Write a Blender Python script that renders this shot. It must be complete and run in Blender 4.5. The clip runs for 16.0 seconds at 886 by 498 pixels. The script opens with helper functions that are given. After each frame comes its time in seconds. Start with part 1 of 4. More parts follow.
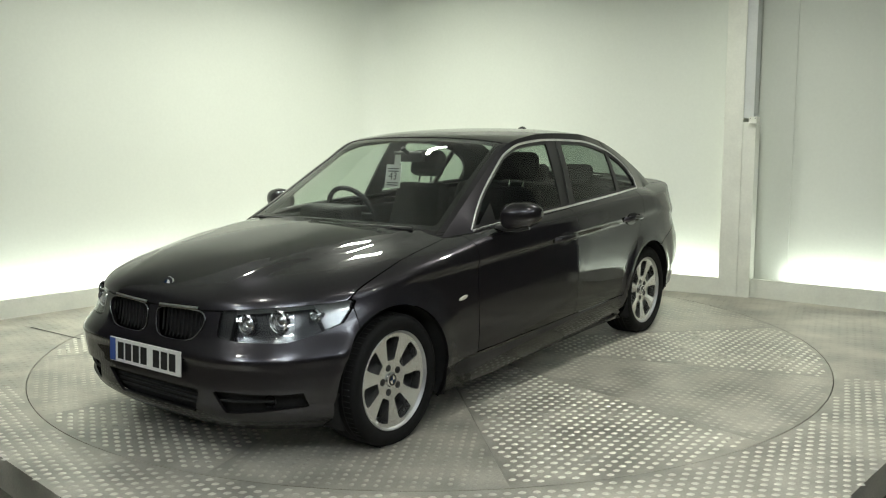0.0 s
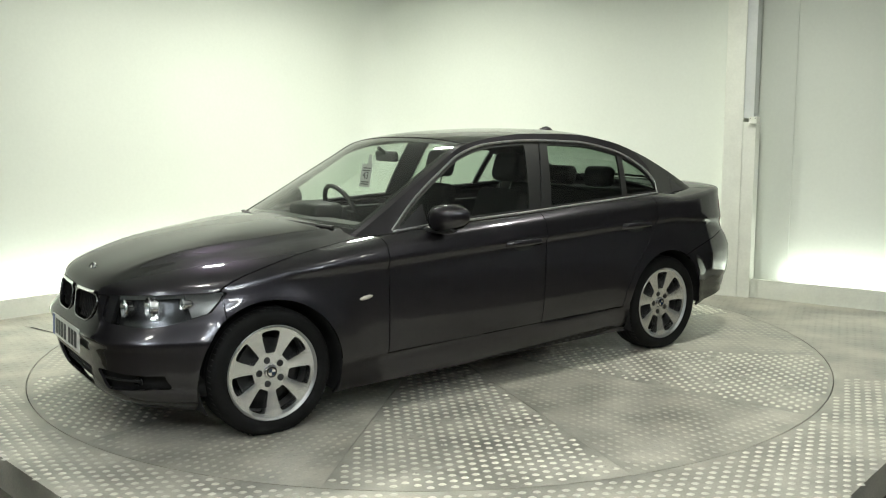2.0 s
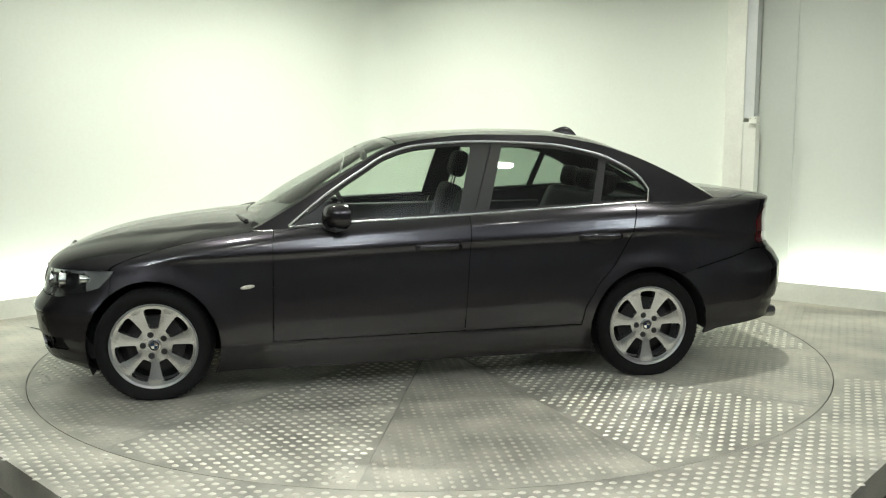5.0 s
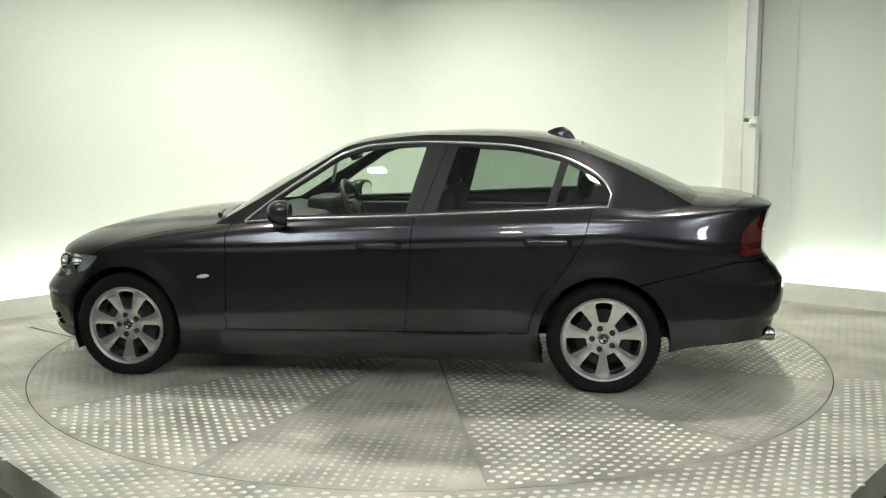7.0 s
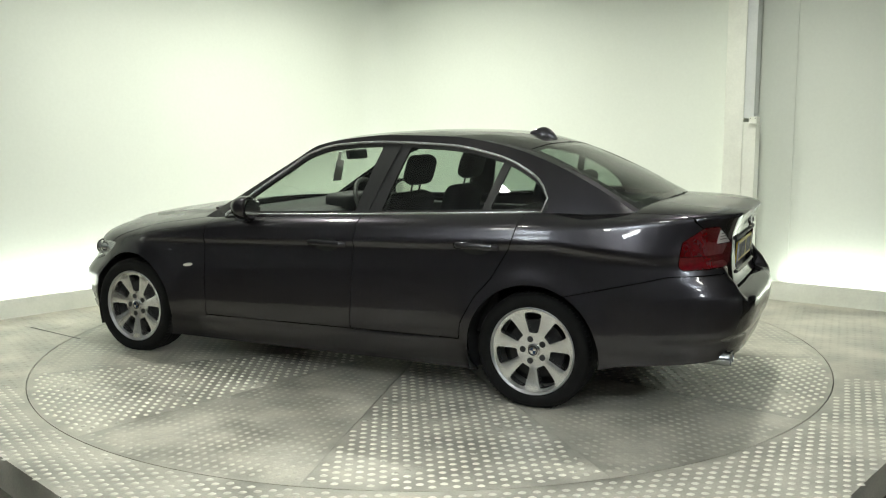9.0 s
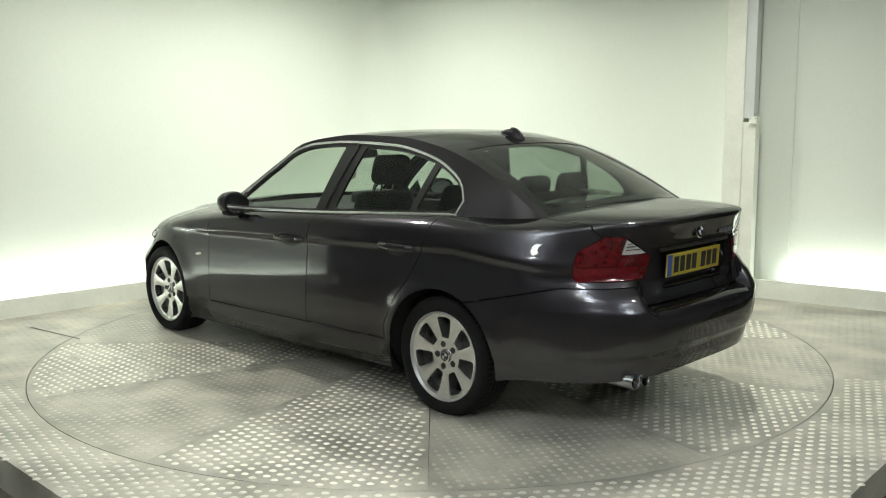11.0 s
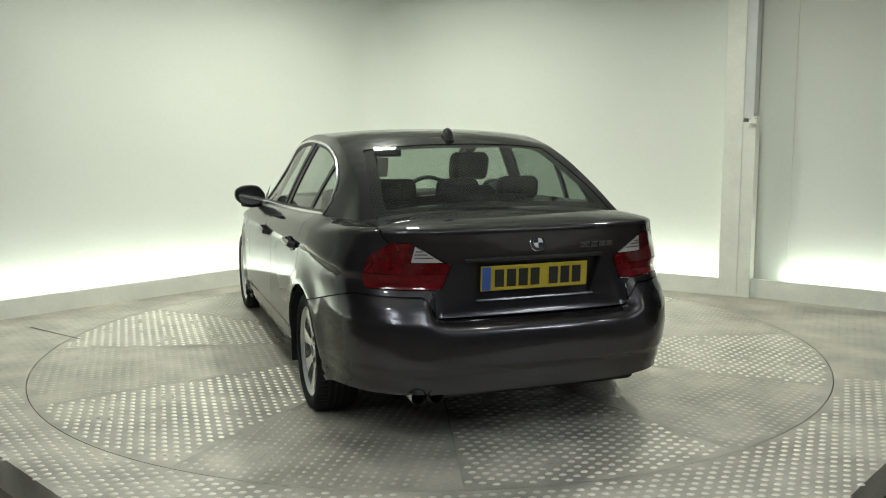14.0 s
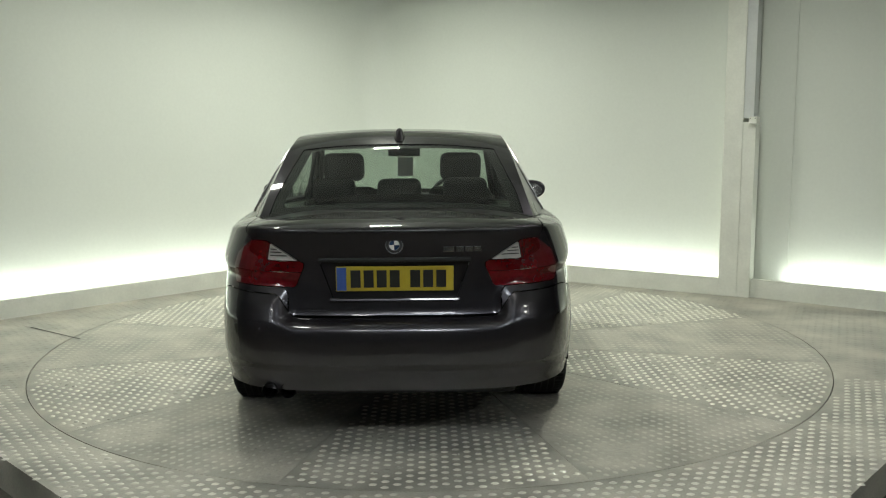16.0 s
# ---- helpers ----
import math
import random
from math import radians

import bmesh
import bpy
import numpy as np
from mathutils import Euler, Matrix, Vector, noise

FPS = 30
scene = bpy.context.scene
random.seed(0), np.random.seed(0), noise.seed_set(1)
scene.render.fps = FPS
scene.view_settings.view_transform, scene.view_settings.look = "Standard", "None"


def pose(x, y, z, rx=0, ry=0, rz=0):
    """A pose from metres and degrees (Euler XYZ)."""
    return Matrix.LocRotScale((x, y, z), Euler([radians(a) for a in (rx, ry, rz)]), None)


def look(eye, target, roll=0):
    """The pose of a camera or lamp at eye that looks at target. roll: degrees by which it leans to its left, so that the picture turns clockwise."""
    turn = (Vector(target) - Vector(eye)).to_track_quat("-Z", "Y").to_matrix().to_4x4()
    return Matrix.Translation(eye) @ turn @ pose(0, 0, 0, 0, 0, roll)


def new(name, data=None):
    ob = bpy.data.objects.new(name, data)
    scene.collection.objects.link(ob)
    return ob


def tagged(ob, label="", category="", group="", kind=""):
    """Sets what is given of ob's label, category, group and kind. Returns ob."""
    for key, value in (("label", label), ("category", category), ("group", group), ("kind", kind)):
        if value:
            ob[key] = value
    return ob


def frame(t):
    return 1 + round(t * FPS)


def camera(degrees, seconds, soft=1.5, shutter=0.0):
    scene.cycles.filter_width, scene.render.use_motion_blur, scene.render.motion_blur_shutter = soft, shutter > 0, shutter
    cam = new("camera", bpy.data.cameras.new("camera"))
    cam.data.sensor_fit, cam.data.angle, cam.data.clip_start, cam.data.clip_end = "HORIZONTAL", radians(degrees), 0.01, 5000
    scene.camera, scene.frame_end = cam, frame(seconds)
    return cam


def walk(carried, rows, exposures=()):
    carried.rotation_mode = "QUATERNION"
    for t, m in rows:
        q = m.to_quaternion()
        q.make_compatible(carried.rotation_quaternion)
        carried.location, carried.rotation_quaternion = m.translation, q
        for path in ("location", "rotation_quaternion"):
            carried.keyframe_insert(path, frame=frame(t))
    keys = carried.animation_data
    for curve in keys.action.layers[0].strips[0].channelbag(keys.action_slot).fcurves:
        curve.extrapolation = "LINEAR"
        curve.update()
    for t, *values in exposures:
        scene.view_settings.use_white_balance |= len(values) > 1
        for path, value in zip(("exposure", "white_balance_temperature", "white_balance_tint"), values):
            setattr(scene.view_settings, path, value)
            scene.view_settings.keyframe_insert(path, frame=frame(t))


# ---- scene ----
# The camera stands still on its stand before the turntable.
cam = camera(52.81, 16.0, soft=1.1)
EYE = pose(0, -5.913, 1.462) @ pose(0, 0, 0, 90 - 8.013, 0, -0.763) @ pose(0, 0, 0, 0, 0, -0.2865)
walk(cam, [(0.0, EYE), (16.0, EYE)], exposures=[(0.0, -0.46), (3.5, -0.06), (7.0, -0.17), (9.2, -0.17), (11.4, -0.20), (12.5, -0.44), (14.0, -0.58), (16.0, -0.80)])

# ---- light: hidden strips behind the plinth, panels under a dark ceiling, added fill pendants ----
world = bpy.data.worlds.new("world")
world.use_nodes = True
world.node_tree.nodes["Background"].inputs[0].default_value = (0.5, 0.55, 0.5, 1)
world.node_tree.nodes["Background"].inputs[1].default_value = 0.0
scene.world = world

STRIP_COLOUR = (0.93, 1.0, 0.90)
FILL_COLOUR = (0.86, 0.95, 1.0)
LAMP_COLOUR = (0.975, 1.0, 0.88)


def lamp(name, eye, target, sx, sy, watts, colour, roll=0):
    data = bpy.data.lights.new(name, "AREA")
    data.shape, data.size, data.size_y, data.energy, data.color = "RECTANGLE", sx, sy, watts, colour
    ob = new(name, data)
    ob.matrix_world = look(eye, target, roll)
    return ob


# ---- materials ----
def material(name, colour, rough=0.5, metal=0.0, coat=0.0, grain=0.0, grain_scale=60.0, bump=0.0, stain=0.0, stain_scale=3.0, spec=0.5, vary=0.0, edge=1.0):
    """A surface with fine grain, broad stains and fine relief."""
    m = bpy.data.materials.new(name)
    m.use_nodes = True
    nt = m.node_tree
    b = nt.nodes["Principled BSDF"]
    b.inputs["Base Color"].default_value = (*colour, 1)
    b.inputs["Roughness"].default_value = rough
    b.inputs["Metallic"].default_value = metal
    b.inputs["Coat Weight"].default_value = coat
    b.inputs["Coat Roughness"].default_value = 0.03
    b.inputs["Specular IOR Level"].default_value = spec
    b.inputs["Specular Tint"].default_value = (edge, edge, edge, 1)
    if grain or stain or bump or vary:
        co = nt.nodes.new("ShaderNodeTexCoord")
        fine = nt.nodes.new("ShaderNodeTexNoise")
        fine.inputs["Scale"].default_value, fine.inputs["Detail"].default_value = grain_scale, 4
        broad = nt.nodes.new("ShaderNodeTexNoise")
        broad.inputs["Scale"].default_value, broad.inputs["Detail"].default_value = stain_scale, 6
        for n in (fine, broad):
            nt.links.new(co.outputs["Object"], n.inputs["Vector"])

        def spread(source, amount):
            r = nt.nodes.new("ShaderNodeMapRange")
            r.inputs["From Min"].default_value, r.inputs["From Max"].default_value = 0.3, 0.7
            r.inputs["To Min"].default_value, r.inputs["To Max"].default_value = 1 - amount, 1 + amount
            nt.links.new(source, r.inputs["Value"])
            return r.outputs["Result"]

        mul = nt.nodes.new("ShaderNodeMath")
        mul.operation = "MULTIPLY"
        nt.links.new(spread(fine.outputs["Fac"], grain), mul.inputs[0])
        nt.links.new(spread(broad.outputs["Fac"], stain), mul.inputs[1])
        value = mul.outputs[0]
        if vary:
            info = nt.nodes.new("ShaderNodeObjectInfo")
            r = nt.nodes.new("ShaderNodeMapRange")
            r.inputs["To Min"].default_value, r.inputs["To Max"].default_value = 1 - vary, 1 + vary
            nt.links.new(info.outputs["Random"], r.inputs["Value"])
            again = nt.nodes.new("ShaderNodeMath")
            again.operation = "MULTIPLY"
            nt.links.new(value, again.inputs[0]), nt.links.new(r.outputs["Result"], again.inputs[1])
            value = again.outputs[0]
        tint = nt.nodes.new("ShaderNodeVectorMath")
        tint.operation = "SCALE"
        tint.inputs[0].default_value = colour
        nt.links.new(value, tint.inputs["Scale"])
        nt.links.new(tint.outputs[0], b.inputs["Base Color"])
        ro = nt.nodes.new("ShaderNodeMath")
        ro.operation, ro.inputs[1].default_value = "MULTIPLY", rough
        nt.links.new(spread(broad.outputs["Fac"], stain * 0.6), ro.inputs[0])
        nt.links.new(ro.outputs[0], b.inputs["Roughness"])
        if bump:
            bp = nt.nodes.new("ShaderNodeBump")
            bp.inputs["Strength"].default_value, bp.inputs["Distance"].default_value = bump, 0.002
            nt.links.new(fine.outputs["Fac"], bp.inputs["Height"])
            nt.links.new(bp.outputs[0], b.inputs["Normal"])
    return m


def glass(name, tint, dark=0.0):
    """Thin pane: clear sheet with a mirror gloss by Fresnel."""
    m = bpy.data.materials.new(name)
    m.use_nodes = True
    nt = m.node_tree
    nt.nodes.clear()
    out = nt.nodes.new("ShaderNodeOutputMaterial")
    mix = nt.nodes.new("ShaderNodeMixShader")
    clear = nt.nodes.new("ShaderNodeBsdfTransparent")
    clear.inputs[0].default_value = (*tint, 1)
    gloss = nt.nodes.new("ShaderNodeBsdfGlossy")
    gloss.inputs["Roughness"].default_value = 0.01
    face = nt.nodes.new("ShaderNodeLayerWeight")
    face.inputs[0].default_value = 0.5
    power = nt.nodes.new("ShaderNodeMath")
    power.operation, power.inputs[1].default_value = "POWER", 5.0
    nt.links.new(face.outputs["Facing"], power.inputs[0])
    gain = nt.nodes.new("ShaderNodeMath")
    gain.operation, gain.inputs[1].default_value, gain.inputs[2].default_value = "MULTIPLY_ADD", 0.90, 0.065
    nt.links.new(power.outputs[0], gain.inputs[0])
    nt.links.new(gain.outputs[0], mix.inputs[0])
    nt.links.new(clear.outputs[0], mix.inputs[1])
    nt.links.new(gloss.outputs[0], mix.inputs[2])
    nt.links.new(mix.outputs[0], out.inputs[0])
    return m


def glow(name, colour, strength):
    m = bpy.data.materials.new(name)
    m.use_nodes = True
    b = m.node_tree.nodes["Principled BSDF"]
    b.inputs["Base Color"].default_value = (*colour, 1)
    b.inputs["Emission Color"].default_value = (*colour, 1)
    b.inputs["Emission Strength"].default_value = strength
    return m


WALL = material("wall paint", (0.70, 0.73, 0.67), 0.75, grain=0.015, grain_scale=40, bump=0.05, stain=0.02, stain_scale=0.8)
TRIM = material("painted plinth", (0.74, 0.75, 0.68), 0.55, grain=0.03, grain_scale=50, bump=0.08, stain=0.06, stain_scale=5)
GREYTRIM = material("grey conduit paint", (0.60, 0.62, 0.61), 0.45, grain=0.03, stain=0.05)
CEILING = material("grey ceiling", (0.62, 0.63, 0.64), 0.9, grain=0.1, stain=0.1)
BACKROOM = material("dim back of the hall", (0.66, 0.68, 0.70), 0.8, grain=0.1, stain=0.2, stain_scale=1)
CONCRETE = material("dark concrete", (0.085, 0.075, 0.058), 0.7, grain=0.2, grain_scale=90, bump=0.3, stain=0.35, stain_scale=4)
STEEL = material("worn tread steel", (0.385, 0.367, 0.314), 0.44, metal=0.2, grain=0.14, grain_scale=130, bump=0.15, stain=0.36, stain_scale=3.2)
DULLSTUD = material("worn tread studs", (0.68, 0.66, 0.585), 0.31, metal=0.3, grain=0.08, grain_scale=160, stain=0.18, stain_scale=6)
# The turntable's sheen is put into two stud colours, bright and faint.
STUD = material("bright-sheen tread studs", (0.82, 0.80, 0.71), 0.29, metal=0.35, grain=0.08, grain_scale=160, stain=0.15, stain_scale=6)
FAINTSTUD = material("low-sheen tread studs", (0.50, 0.48, 0.415), 0.38, metal=0.25, grain=0.10, grain_scale=160, stain=0.25, stain_scale=5)
GAP = material("dark gap", (0.02, 0.02, 0.02), 0.8, grain=0.1)
PAINT = material("graphite metallic paint", (0.048, 0.0447, 0.0510), 0.29, metal=0.85, coat=0.84, grain=0.16, grain_scale=1500, stain=0.02, stain_scale=2, spec=0.1, edge=0.05)
BLACK = material("black plastic", (0.018, 0.018, 0.019), 0.45, grain=0.1, grain_scale=300, bump=0.1)
TRIMBLACK = material("satin black trim", (0.014, 0.014, 0.014), 0.42, grain=0.05, grain_scale=300)
FRIT = material("printed black border", (0.006, 0.006, 0.006), 0.7, grain=0.1, spec=0.1)
UNDER = material("underbody black", (0.010, 0.010, 0.010), 0.9, grain=0.2, grain_scale=40)
RUBBER = material("tyre rubber", (0.007, 0.007, 0.007), 0.8, grain=0.15, grain_scale=200, bump=0.2, stain=0.15, stain_scale=20, spec=0.2)
ALLOY = material("silver alloy", (0.70, 0.70, 0.70), 0.22, metal=0.93, coat=0.4, grain=0.04, grain_scale=400, stain=0.05, stain_scale=12)
RIMLIP = material("brushed rim edge", (0.46, 0.46, 0.46), 0.42, metal=0.85, grain=0.06, grain_scale=400, stain=0.06, stain_scale=12)
DARKMETAL = material("dark brake metal", (0.0550, 0.0550, 0.0550), 0.5, metal=0.6, grain=0.2, grain_scale=80)
PIPE = material("sooty polished steel", (0.38, 0.38, 0.39), 0.2, metal=1.0, grain=0.15, grain_scale=90)
# Darker copy of the brake metal: the shade behind the spokes is in its colour.
BRAKE = material("shaded brake disc", (0.022, 0.022, 0.022), 0.5, metal=0.5, grain=0.2, grain_scale=80)
CHROME = material("bright chrome", (0.80, 0.80, 0.80), 0.09, metal=1.0, grain=0.02)
# Grille chrome with the dark floor's reflection put into its colour.
DARKCHROME = material("chrome toned dark", (0.26, 0.26, 0.27), 0.18, metal=1.0, grain=0.03)
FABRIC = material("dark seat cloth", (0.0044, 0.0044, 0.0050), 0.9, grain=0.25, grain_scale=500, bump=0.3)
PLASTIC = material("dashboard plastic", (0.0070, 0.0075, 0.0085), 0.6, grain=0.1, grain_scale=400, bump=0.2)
DARKBOWL = material("dark lamp bowl", (0.095, 0.095, 0.10), 0.20, metal=0.85, grain=0.05)
FOG = material("dim lamp bowl", (0.09, 0.09, 0.095), 0.2, metal=0.8, grain=0.05)
GLASS = glass("clear window glass", (0.73, 0.79, 0.74))
REARGLASS = glass("tinted window glass", (0.50, 0.57, 0.52))
SATIN = material("satin bright trim", (0.82, 0.82, 0.82), 0.26, metal=0.9, grain=0.03)
LENS = glass("clear lamp lens", (0.92, 0.94, 0.94))
LOWERRED = material("bright red lamp lens", (0.108, 0.0015, 0.004), 0.10, coat=0.9, grain=0.22, grain_scale=55)
RED = material("red lamp lens", (0.088, 0.001, 0.0025), 0.10, coat=0.9, grain=0.22, grain_scale=45)
SMOKED = material("grey indicator lens", (0.36, 0.36, 0.36), 0.18, metal=0.6, coat=1.0, grain=0.1, grain_scale=150)
WHITELENS = material("white lamp lens", (0.72, 0.72, 0.70), 0.15, metal=0.3, coat=1.0, grain=0.08, grain_scale=150)
REFLECTOR = material("lamp reflector", (0.75, 0.75, 0.76), 0.12, metal=1.0, grain=0.05)
AMBER = material("clear side marker", (0.75, 0.70, 0.62), 0.2, coat=1.0, grain=0.05)
PLATEWHITE = material("white reflective plate", (0.78, 0.78, 0.74), 0.4, grain=0.03)
PLATEYELLOW = material("yellow reflective plate", (0.46, 0.345, 0.03), 0.4, grain=0.03)
PLATEBLUE = material("blue plate band", (0.045, 0.095, 0.33), 0.4, grain=0.03)
INK = material("black ink", (0.012, 0.012, 0.012), 0.5, grain=0.05)
PAPER = material("white paper", (0.80, 0.80, 0.78), 0.7, grain=0.03)
BLUEENAMEL = material("blue enamel", (0.012, 0.035, 0.090), 0.25, coat=0.5, grain=0.03)
TUBE = glow("fluorescent tube", STRIP_COLOUR, 6.0)
PANELGLOW = glow("lamp panel", LAMP_COLOUR, 18.0)


# ---- building helpers ----
def meshed(name, verts, faces, mat, smooth=False, mats=None, index=None):
    me = bpy.data.meshes.new(name)
    me.from_pydata([tuple(map(float, v)) for v in verts], [], faces)
    me.materials.append(mat)
    for extra in mats or ():
        me.materials.append(extra)
    if index is not None:
        me.polygons.foreach_set("material_index", index)
    if smooth:
        me.polygons.foreach_set("use_smooth", [True] * len(me.polygons))
    me.update()
    return me


def part(name, bm, mat, parent=None, label="", smooth=False):
    """Links a bmesh as one mesh object under a thing or a part."""
    me = bpy.data.meshes.new(name)
    bm.normal_update()
    bm.to_mesh(me)
    bm.free()
    me.materials.append(mat)
    if smooth:
        me.polygons.foreach_set("use_smooth", [True] * len(me.polygons))
        me.set_sharp_from_angle(angle=radians(38))
    ob = new(name, me)
    ob.parent = parent
    return tagged(ob, label)


def linked(name, me, parent=None, label=""):
    ob = new(name, me)
    ob.parent = parent
    return tagged(ob, label)


def box(bm, x0, x1, y0, y1, z0, z1, bevel=0.0, m=None):
    made = bmesh.ops.create_cube(bm, size=1)["verts"]
    for v in made:
        v.co = Vector((x0 + (v.co.x + 0.5) * (x1 - x0), y0 + (v.co.y + 0.5) * (y1 - y0), z0 + (v.co.z + 0.5) * (z1 - z0)))
    if bevel:
        edges = list({e for v in made for e in v.link_edges})
        got = bmesh.ops.bevel(bm, geom=edges, offset=bevel, segments=3, affect="EDGES", profile=0.5)
        made = list({v for f in got["faces"] for v in f.verts} | {v for v in made if v.is_valid})
    if m is not None:
        bmesh.ops.transform(bm, matrix=m, verts=made)
    return made


def lathe(bm, profile, m, n=48, close=False):
    """Turns (radius, height) pairs about z, then places them by m."""
    rings = []
    for r, h in profile:
        rings.append([bm.verts.new(m @ Vector((r * math.cos(2 * math.pi * k / n), r * math.sin(2 * math.pi * k / n), h))) for k in range(n)])
    for a, b in zip(rings, rings[1:]):
        for k in range(n):
            bm.faces.new((a[k], a[(k + 1) % n], b[(k + 1) % n], b[k]))
    if close:
        bm.faces.new(rings[0][::-1]), bm.faces.new(rings[-1])


def tube(bm, pts, r, n=8, closed=False, flat=1.0):
    """A round or flattened bar along a line of points."""
    pts = [Vector(p) for p in pts]
    rings = []
    count = len(pts)
    for i, p in enumerate(pts):
        a = pts[(i - 1) % count] if closed or i else p
        b = pts[(i + 1) % count] if closed or i < count - 1 else p
        d = (b - a).normalized()
        side = d.cross(Vector((0, 0, 1)))
        side = side.normalized() if side.length > 1e-4 else Vector((0, 1, 0))
        up = side.cross(d)
        rings.append([bm.verts.new(p + side * (r * flat * math.cos(2 * math.pi * k / n)) + up * (r * math.sin(2 * math.pi * k / n))) for k in range(n)])
    for i in range(count if closed else count - 1):
        a, b = rings[i], rings[(i + 1) % count]
        for k in range(n):
            bm.faces.new((a[k], a[(k + 1) % n], b[(k + 1) % n], b[k]))
    if not closed:
        bm.faces.new(rings[0][::-1]), bm.faces.new(rings[-1])


def curve(*pts):
    """A smooth curve through a few (x, y) pairs."""
    xs, ys = np.array([p[0] for p in pts], float), np.array([p[1] for p in pts], float)
    o = np.argsort(xs)
    xs, ys = xs[o], ys[o]
    d = np.diff(ys) / np.diff(xs)
    m = np.concatenate([[d[0]], np.where(d[:-1] * d[1:] > 0, 2 * d[:-1] * d[1:] / (d[:-1] + d[1:] + 1e-12), 0), [d[-1]]])

    def f(x):
        x = np.clip(np.asarray(x, float), xs[0], xs[-1])
        i = np.clip(np.searchsorted(xs, x) - 1, 0, len(xs) - 2)
        h = xs[i + 1] - xs[i]
        t = (x - xs[i]) / h
        return (2 * t**3 - 3 * t**2 + 1) * ys[i] + (t**3 - 2 * t**2 + t) * h * m[i] + (3 * t**2 - 2 * t**3) * ys[i + 1] + (t**3 - t**2) * h * m[i + 1]

    return f


def cut_sheet(surface, us, vs, cuts):
    """The grid us x vs of a surface, trimmed by the cuts (functions of u, v, x, y, z that are positive on what stays). Returns corners and faces."""
    U, V = np.meshgrid(us, vs, indexing="ij")
    P = np.stack(surface(U.ravel(), V.ravel()), -1)
    pts = [(float(u), float(v)) for u, v in zip(U.ravel(), V.ravel())]
    pos = [tuple(p) for p in P]
    n = len(vs)
    faces = [(i * n + j, (i + 1) * n + j, (i + 1) * n + j + 1, i * n + j + 1) for i in range(len(us) - 1) for j in range(n - 1)]
    for f in cuts:
        A, Q = np.array(pts), np.array(pos)
        val = list(np.asarray(f(A[:, 0], A[:, 1], Q[:, 0], Q[:, 1], Q[:, 2]), float))
        cross, out = {}, []
        todo_a, todo_b, keys = [], [], []

        def mid(a, b):
            k = (a, b) if a < b else (b, a)
            if k not in cross:
                cross[k] = len(pts) + len(keys)
                keys.append(k)
            return cross[k]

        for face in faces:
            s = [val[i] >= 0 for i in face]
            if all(s):
                out.append(face)
            elif any(s):
                poly = []
                for i, a in enumerate(face):
                    b = face[(i + 1) % len(face)]
                    if s[i]:
                        poly.append(a)
                    if s[i] != s[(i + 1) % len(face)]:
                        poly.append(mid(a, b))
                if len(poly) > 2:
                    out.append(tuple(poly))
        if keys:
            ka = np.array([A[a] if val[a] >= 0 else A[b] for a, b in keys])
            kb = np.array([A[b] if val[a] >= 0 else A[a] for a, b in keys])
            for _ in range(14):
                km = (ka + kb) / 2
                q = surface(km[:, 0], km[:, 1])
                good = np.asarray(f(km[:, 0], km[:, 1], *q)) >= 0
                ka[good], kb[~good] = km[good], km[~good]
            q = np.stack(surface(ka[:, 0], ka[:, 1]), -1)
            pts += [tuple(p) for p in ka]
            pos += [tuple(p) for p in q]
        faces = out
    used = sorted({i for f in faces for i in f})
    back = {o: k for k, o in enumerate(used)}
    return [pos[i] for i in used], [tuple(back[i] for i in f) for f in faces]


def shell(name, sheet, mat, parent, depth=0.014, side=1, both=False, label="", push=0.0, smooth=True):
    """A panel from a trimmed sheet, its edges turned inwards; side -1 mirrors it, both joins the two halves."""
    verts, faces = sheet
    if not faces:
        return None
    bm = bmesh.new()
    sides = (1, -1) if both else (side,)
    for s in sides:
        vs = [bm.verts.new((x, y * s, z)) for x, y, z in verts]
        for f in faces:
            loop = [vs[i] for i in f]
            if len(set(loop)) > 2:
                try:
                    bm.faces.new(loop if s > 0 else loop[::-1])
                except ValueError:
                    pass
    bmesh.ops.remove_doubles(bm, verts=bm.verts, dist=0.0004)
    bmesh.ops.dissolve_degenerate(bm, dist=0.0002, edges=bm.edges)
    bm.normal_update()
    total = sum((f.normal.dot(Vector((f.calc_center_median().x * 0.25, f.calc_center_median().y, f.calc_center_median().z - 0.5))) * f.calc_area() for f in bm.faces))
    if total < 0:
        bmesh.ops.reverse_faces(bm, faces=bm.faces)
        bm.normal_update()
    if push:
        for v, n in [(v, v.normal.copy()) for v in bm.verts]:
            v.co += n * push
    if depth:
        edge = [e for e in bm.edges if e.is_boundary]
        top, low = {}, {}
        for e in edge:
            for v in e.verts:
                if v not in top:
                    top[v] = bm.verts.new(v.co)
                    low[v] = bm.verts.new(v.co - v.normal * depth)
        for e in edge:
            lp = e.link_loops[0]
            a, b = lp.vert, lp.link_loop_next.vert
            bm.faces.new((top[b], top[a], low[a], low[b]))
    me = bpy.data.meshes.new(name)
    bm.to_mesh(me)
    bm.free()
    me.materials.append(mat)
    if smooth:
        me.polygons.foreach_set("use_smooth", [True] * len(me.polygons))
    ob = new(name, me)
    ob.parent = parent
    return tagged(ob, label)


# ---- the hall ----
L0, CORNER, R2 = (-4.75, -0.63), (-0.556, 3.36), (2.60, 1.437)


